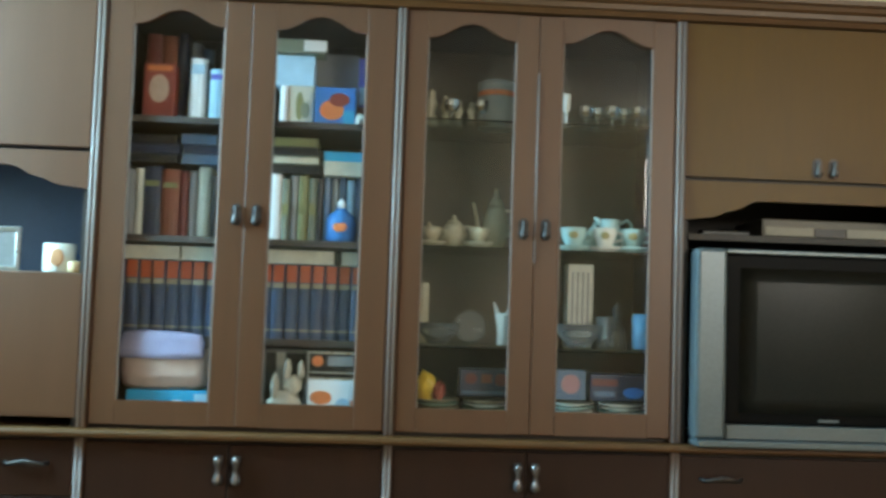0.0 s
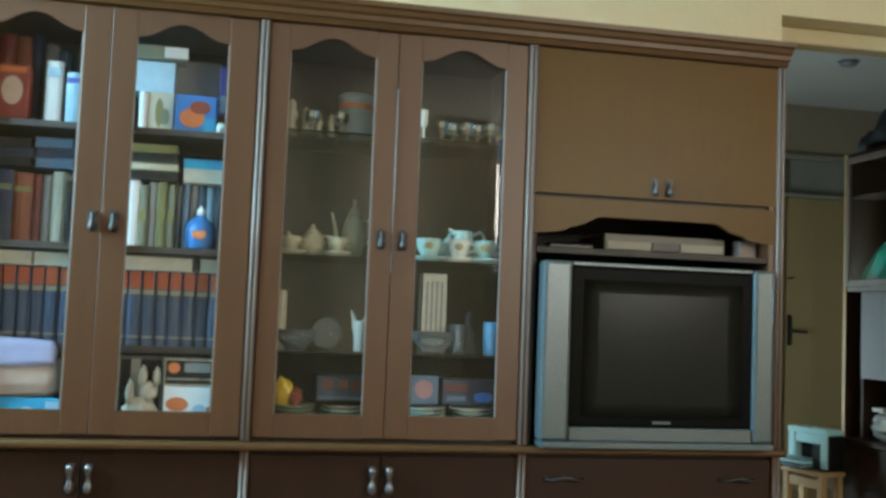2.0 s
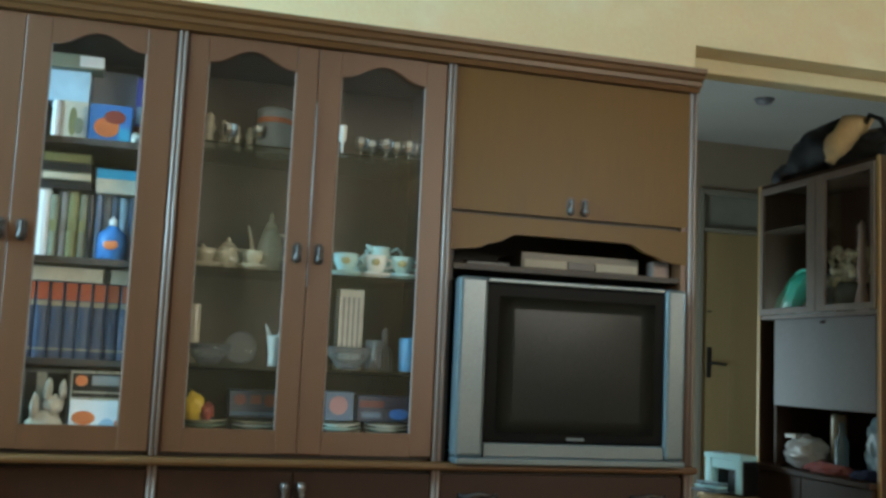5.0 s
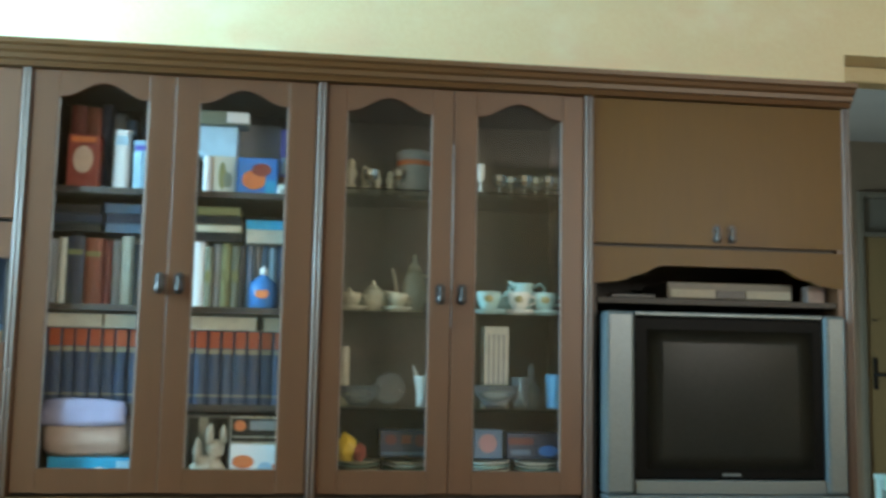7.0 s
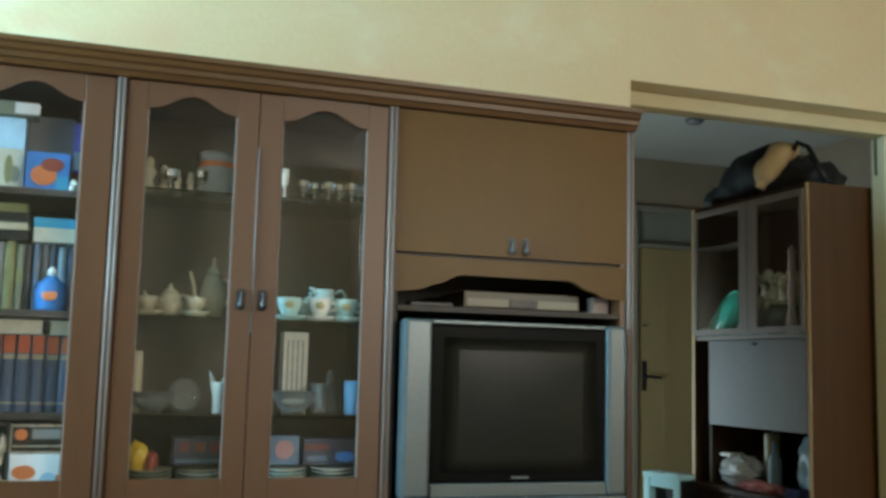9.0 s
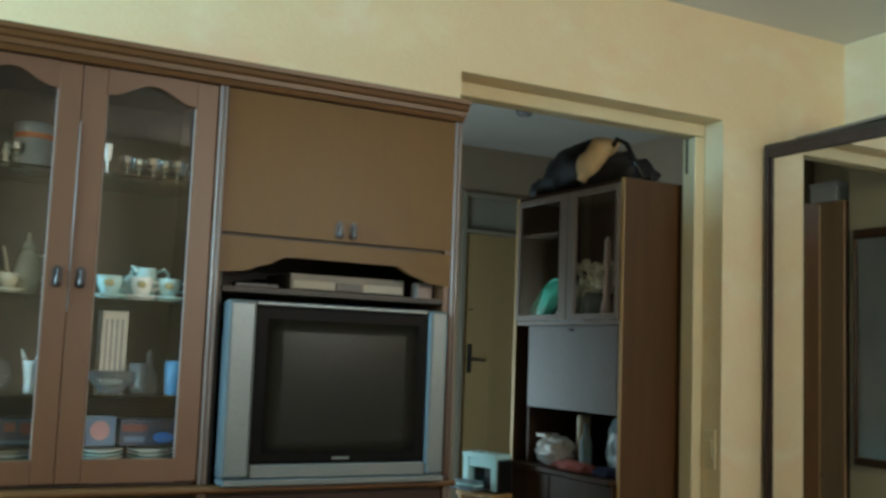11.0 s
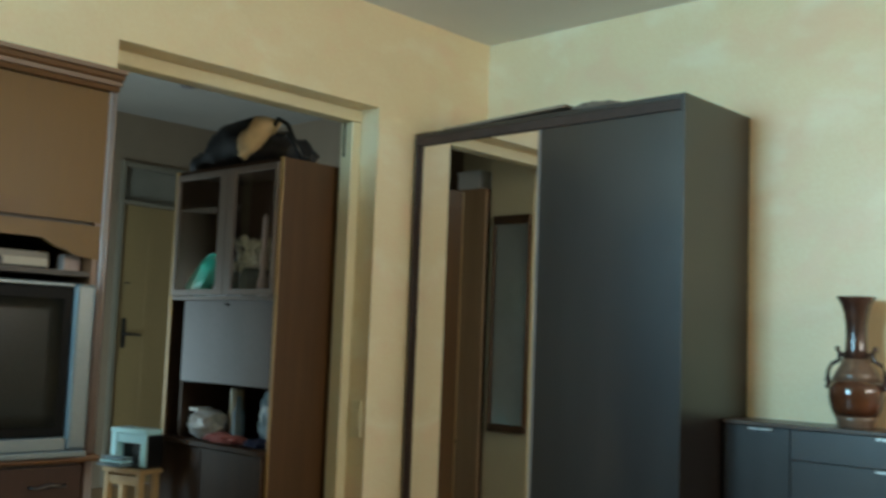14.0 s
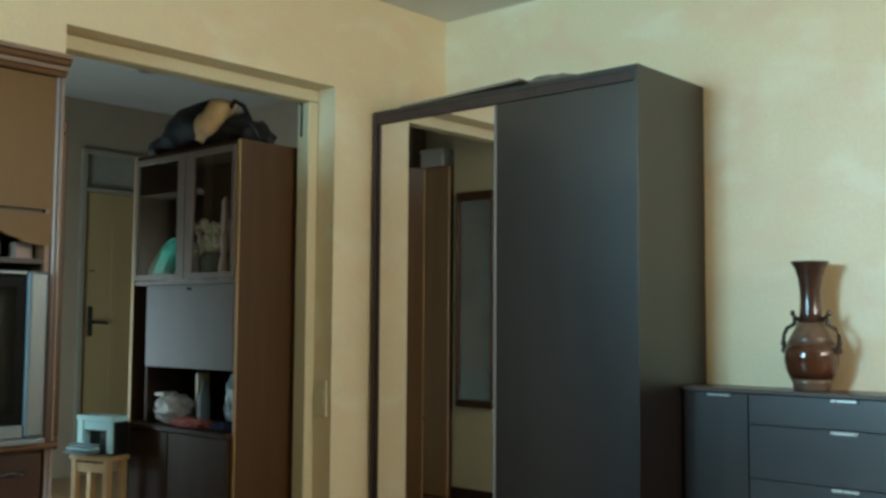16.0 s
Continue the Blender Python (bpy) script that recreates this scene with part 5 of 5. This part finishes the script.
part("lip", bm_tube(bmesh.new(), [(1.218, 2.965, C2 + 0.098), (1.205, 2.965, C2 + 0.110), (1.192, 2.965, C2 + 0.118)], [0.012, 0.009, 0.004]), TEAL, jug)
part("ear", bm_tube(bmesh.new(), [(1.278, 2.962, C2 + 0.098), (1.302, 2.96, C2 + 0.112), (1.318, 2.96, C2 + 0.095), (1.308, 2.96, C2 + 0.066), (1.285, 2.962, C2 + 0.055)], 0.0055), TEAL, jug)

# lower glass shelf
pt = thing("crystal_plate", (0.793, 2.98, C3), "round cut crystal plate standing upright", "plate")
pm = bmesh.new()
bm_lathe(pm, [(0.002, 0), (0.022, 0.004), (0.03, 0.0), (0.05, 0.006), (0.054, 0.008), (0.05, 0.011), (0.02, 0.009), (0.002, 0.008)], 28)
for v in pm.verts:
    v.co = Vector((0.793 + v.co.x, 2.97 + v.co.z * -1 + v.co.y * 0.15, C3 + 0.055 + v.co.y))
part("dish", pm, CRYSTAL, pt)
bowlp = [(0.025, 0), (0.028, 0.004), (0.05, 0.035), (0.056, 0.058), (0.053, 0.058), (0.045, 0.035), (0.02, 0.008)]
turned("glass_bowl", (0.690, 2.95, C3), [(r * 1.3, z * 1.1) for r, z in bowlp], CRYSTAL, "small crystal bowl on a glass shelf", "bowl", 24)
turned("glass_bowl", (1.142, 2.915, C3), [(r * 1.36, z * 1.25) for r, z in bowlp], CRYSTAL, "small crystal bowl on a glass shelf", "bowl", 24)
cat = thing("white_vase", (0.893, 2.90, C3), "slim white china vase with two pointed tips", "vase")
cm = bm_lathe(bmesh.new(), [(0.018, 0), (0.017, 0.03), (0.020, 0.06), (0.026, 0.09), (0.024, 0.10)], 20, (0.893, 2.90, C3))
part("body", cm, CHINA, cat)
for s in (-1, 1):
    part("tip", bm_tube(bmesh.new(), [(0.893 + s * 0.014, 2.90, C3 + 0.088), (0.893 + s * 0.021, 2.90, C3 + 0.112), (0.893 + s * 0.030, 2.90, C3 + 0.136)], [0.011, 0.007, 0.002]), CHINA, cat)
spine_book(0.625, 0.660, C3, 1.135, IVORY, 3.0, 0.12, label="cream booklet standing on a glass shelf", group="things in the china unit")
tb2 = carton(1.118, 1.203, C3, 1.215, CREAM, "tall cream gift box with grey stripes", 3.0, 0.08, tuple((0.14 + 0.2 * k, 0.22 + 0.2 * k, 0.05, 0.9, GREYC, False) for k in range(4)))
glassp = [(0.024, 0), (0.026, 0.004), (0.03, 0.10), (0.0285, 0.10), (0.023, 0.008)]
turned("tumbler", (1.235, 2.95, C3), glassp, CRYSTAL, "clear glass tumbler on a glass shelf", "glass", 20)
turned("decanter", (1.283, 3.0, C3), [(0.03, 0), (0.033, 0.01), (0.03, 0.06), (0.012, 0.085), (0.01, 0.12), (0.014, 0.125), (0.006, 0.14), (0.001, 0.15)], CRYSTAL, "small crystal decanter with stopper", "decanter", 20)
turned("blue_tumbler", (1.340, 2.90, C3), [(0.024, 0), (0.028, 0.004), (0.031, 0.112), (0.029, 0.112), (0.022, 0.01)], plain("light_blue_glass", (0.16, 0.42, 0.66), 0.12), "light blue tumbler on a glass shelf", "glass", 20)

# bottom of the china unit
# black blocks stand in for the dark back region under the glass shelf
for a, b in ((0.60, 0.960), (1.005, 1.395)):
    bx = thing("dark_back_block", ((a + b) / 2, 3.05, C0), "long black block filling the dark back under the glass shelf", "case")
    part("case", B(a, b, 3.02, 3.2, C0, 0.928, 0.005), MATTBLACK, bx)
toy = thing("toy", (0.668, 2.91, C0 + 0.07), "small yellow and red toy on dishes", "toy")
part("body", bm_blob(bmesh.new(), (0.655, 2.92, 0.805), (0.035, 0.03, 0.045), 0.3, 2, 3, 3), plain("yellow_plastic", (0.66, 0.42, 0.03), 0.4), toy)
part("cap", bm_blob(bmesh.new(), (0.695, 2.91, 0.79), (0.022, 0.03, 0.03), 0.3, 2, 3, 5), RED, toy)
carton(0.765, 0.932, 0.775, 0.862, NAVY, "dark navy box with red and orange print on dishes", 2.95, 0.12, ((0.10, 0.34, 0.45, 0.85, DKRED, True), (0.42, 0.62, 0.50, 0.82, REDBR, False), (0.68, 0.92, 0.38, 0.86, DKRED, True), (0.05, 0.95, 0.08, 0.2, STEELBL, False)))
carton(1.080, 1.176, 0.772, 0.868, STEELBL, "blue-grey picture card with a pinkish print", 2.95, 0.03, ((0.15, 0.8, 0.2, 0.85, plain("dusky_pink_print", (0.42, 0.2, 0.2)), True),), "card", "card")
carton(1.190, 1.372, 0.772, 0.858, NAVY, "long dark blue box with reddish print on dishes", 2.955, 0.12, ((0.04, 0.50, 0.55, 0.80, DKRED, False), (0.60, 0.97, 0.10, 0.52, BLUE, True), (0.08, 0.45, 0.15, 0.35, STEELBL, False)))
MINT = plain("mint_china", (0.36, 0.48, 0.36), 0.2)
platep = [(0.035, 0), (0.04, 0.003), (0.074, 0.012), (0.076, 0.014), (0.04, 0.007), (0.002, 0.006)]
for x, ms in ((0.690, (IVORY, MINT, IVORY, MINT, IVORY, MINT, IVORY)), (0.850, (MINT, CHINA, MINT, IVORY, MINT, CHINA, IVORY)), (1.125, (CHINA, MINT, TEAL, MINT, CHINA, TEAL, CHINA)), (1.290, (CHINA, TEAL, CHINA, CHINA, TEAL, CHINA, CHINA))):
    for k, m in enumerate(ms):
        turned("plate", (x, 2.945, C0 + 0.0125 * k), platep, m, "china plate in a low stack", "plate", 24, "stacked plates")
for x, m in ((0.915, CHINA), (1.075, MINT), (1.22, CHINA), (1.345, CHINA), (0.625, IVORY)):
    cup(x, 2.865, C0, m, 0.026, 0.04)

# ---- things in the secretary niche ----
N0 = 1.1245
mg = turned("mug", (-0.495, 2.875, N0), [(0.047, 0), (0.049, 0.004), (0.050, 0.088), (0.0465, 0.088), (0.045, 0.008)], CHINA, "white mug with an orange and pink picture", "mug", 28)
part("print", bm_blob(bmesh.new(), (-0.490, 2.8265, N0 + 0.045), (0.022, 0.003, 0.028), 0.2, 2, 3, 2), plain("orange_pink_print", (0.70, 0.35, 0.18), 0.3), mg, "orange and pink picture")
pf = thing("photo_frame", (-0.65, 2.88, N0), "silver photo frame with a grey picture", "frame")
for b in ((-0.73, -0.62, N0, N0 + 0.014), (-0.73, -0.62, N0 + 0.123, N0 + 0.137), (-0.73, -0.716, N0 + 0.0142, N0 + 0.1228), (-0.634, -0.62, N0 + 0.0142, N0 + 0.1228)):
    part("frame_bar", B(b[0], b[1], 2.88, 2.892, b[2], b[3], 0.002), STEEL, pf)
part("picture", B(-0.716, -0.634, 2.885, 2.889, N0 + 0.0142, N0 + 0.1228), GREYC, pf)
solid("cream_jar", bm_lathe(bmesh.new(), [(0.02, 0), (0.022, 0.003), (0.022, 0.03), (0.018, 0.034), (0.001, 0.034)], 16, (-0.437, 2.84, N0)), plain("pale_orange_plastic", (0.70, 0.48, 0.26), 0.4), "small pale orange jar in the niche", "jar")
solid("blue_jar", bm_lathe(bmesh.new(), [(0.018, 0), (0.018, 0.05), (0.014, 0.056), (0.001, 0.056)], 16, (-0.438, 2.90, N0)), plain("blue_plastic", (0.08, 0.2, 0.42), 0.3), "small blue jar in the niche", "jar")
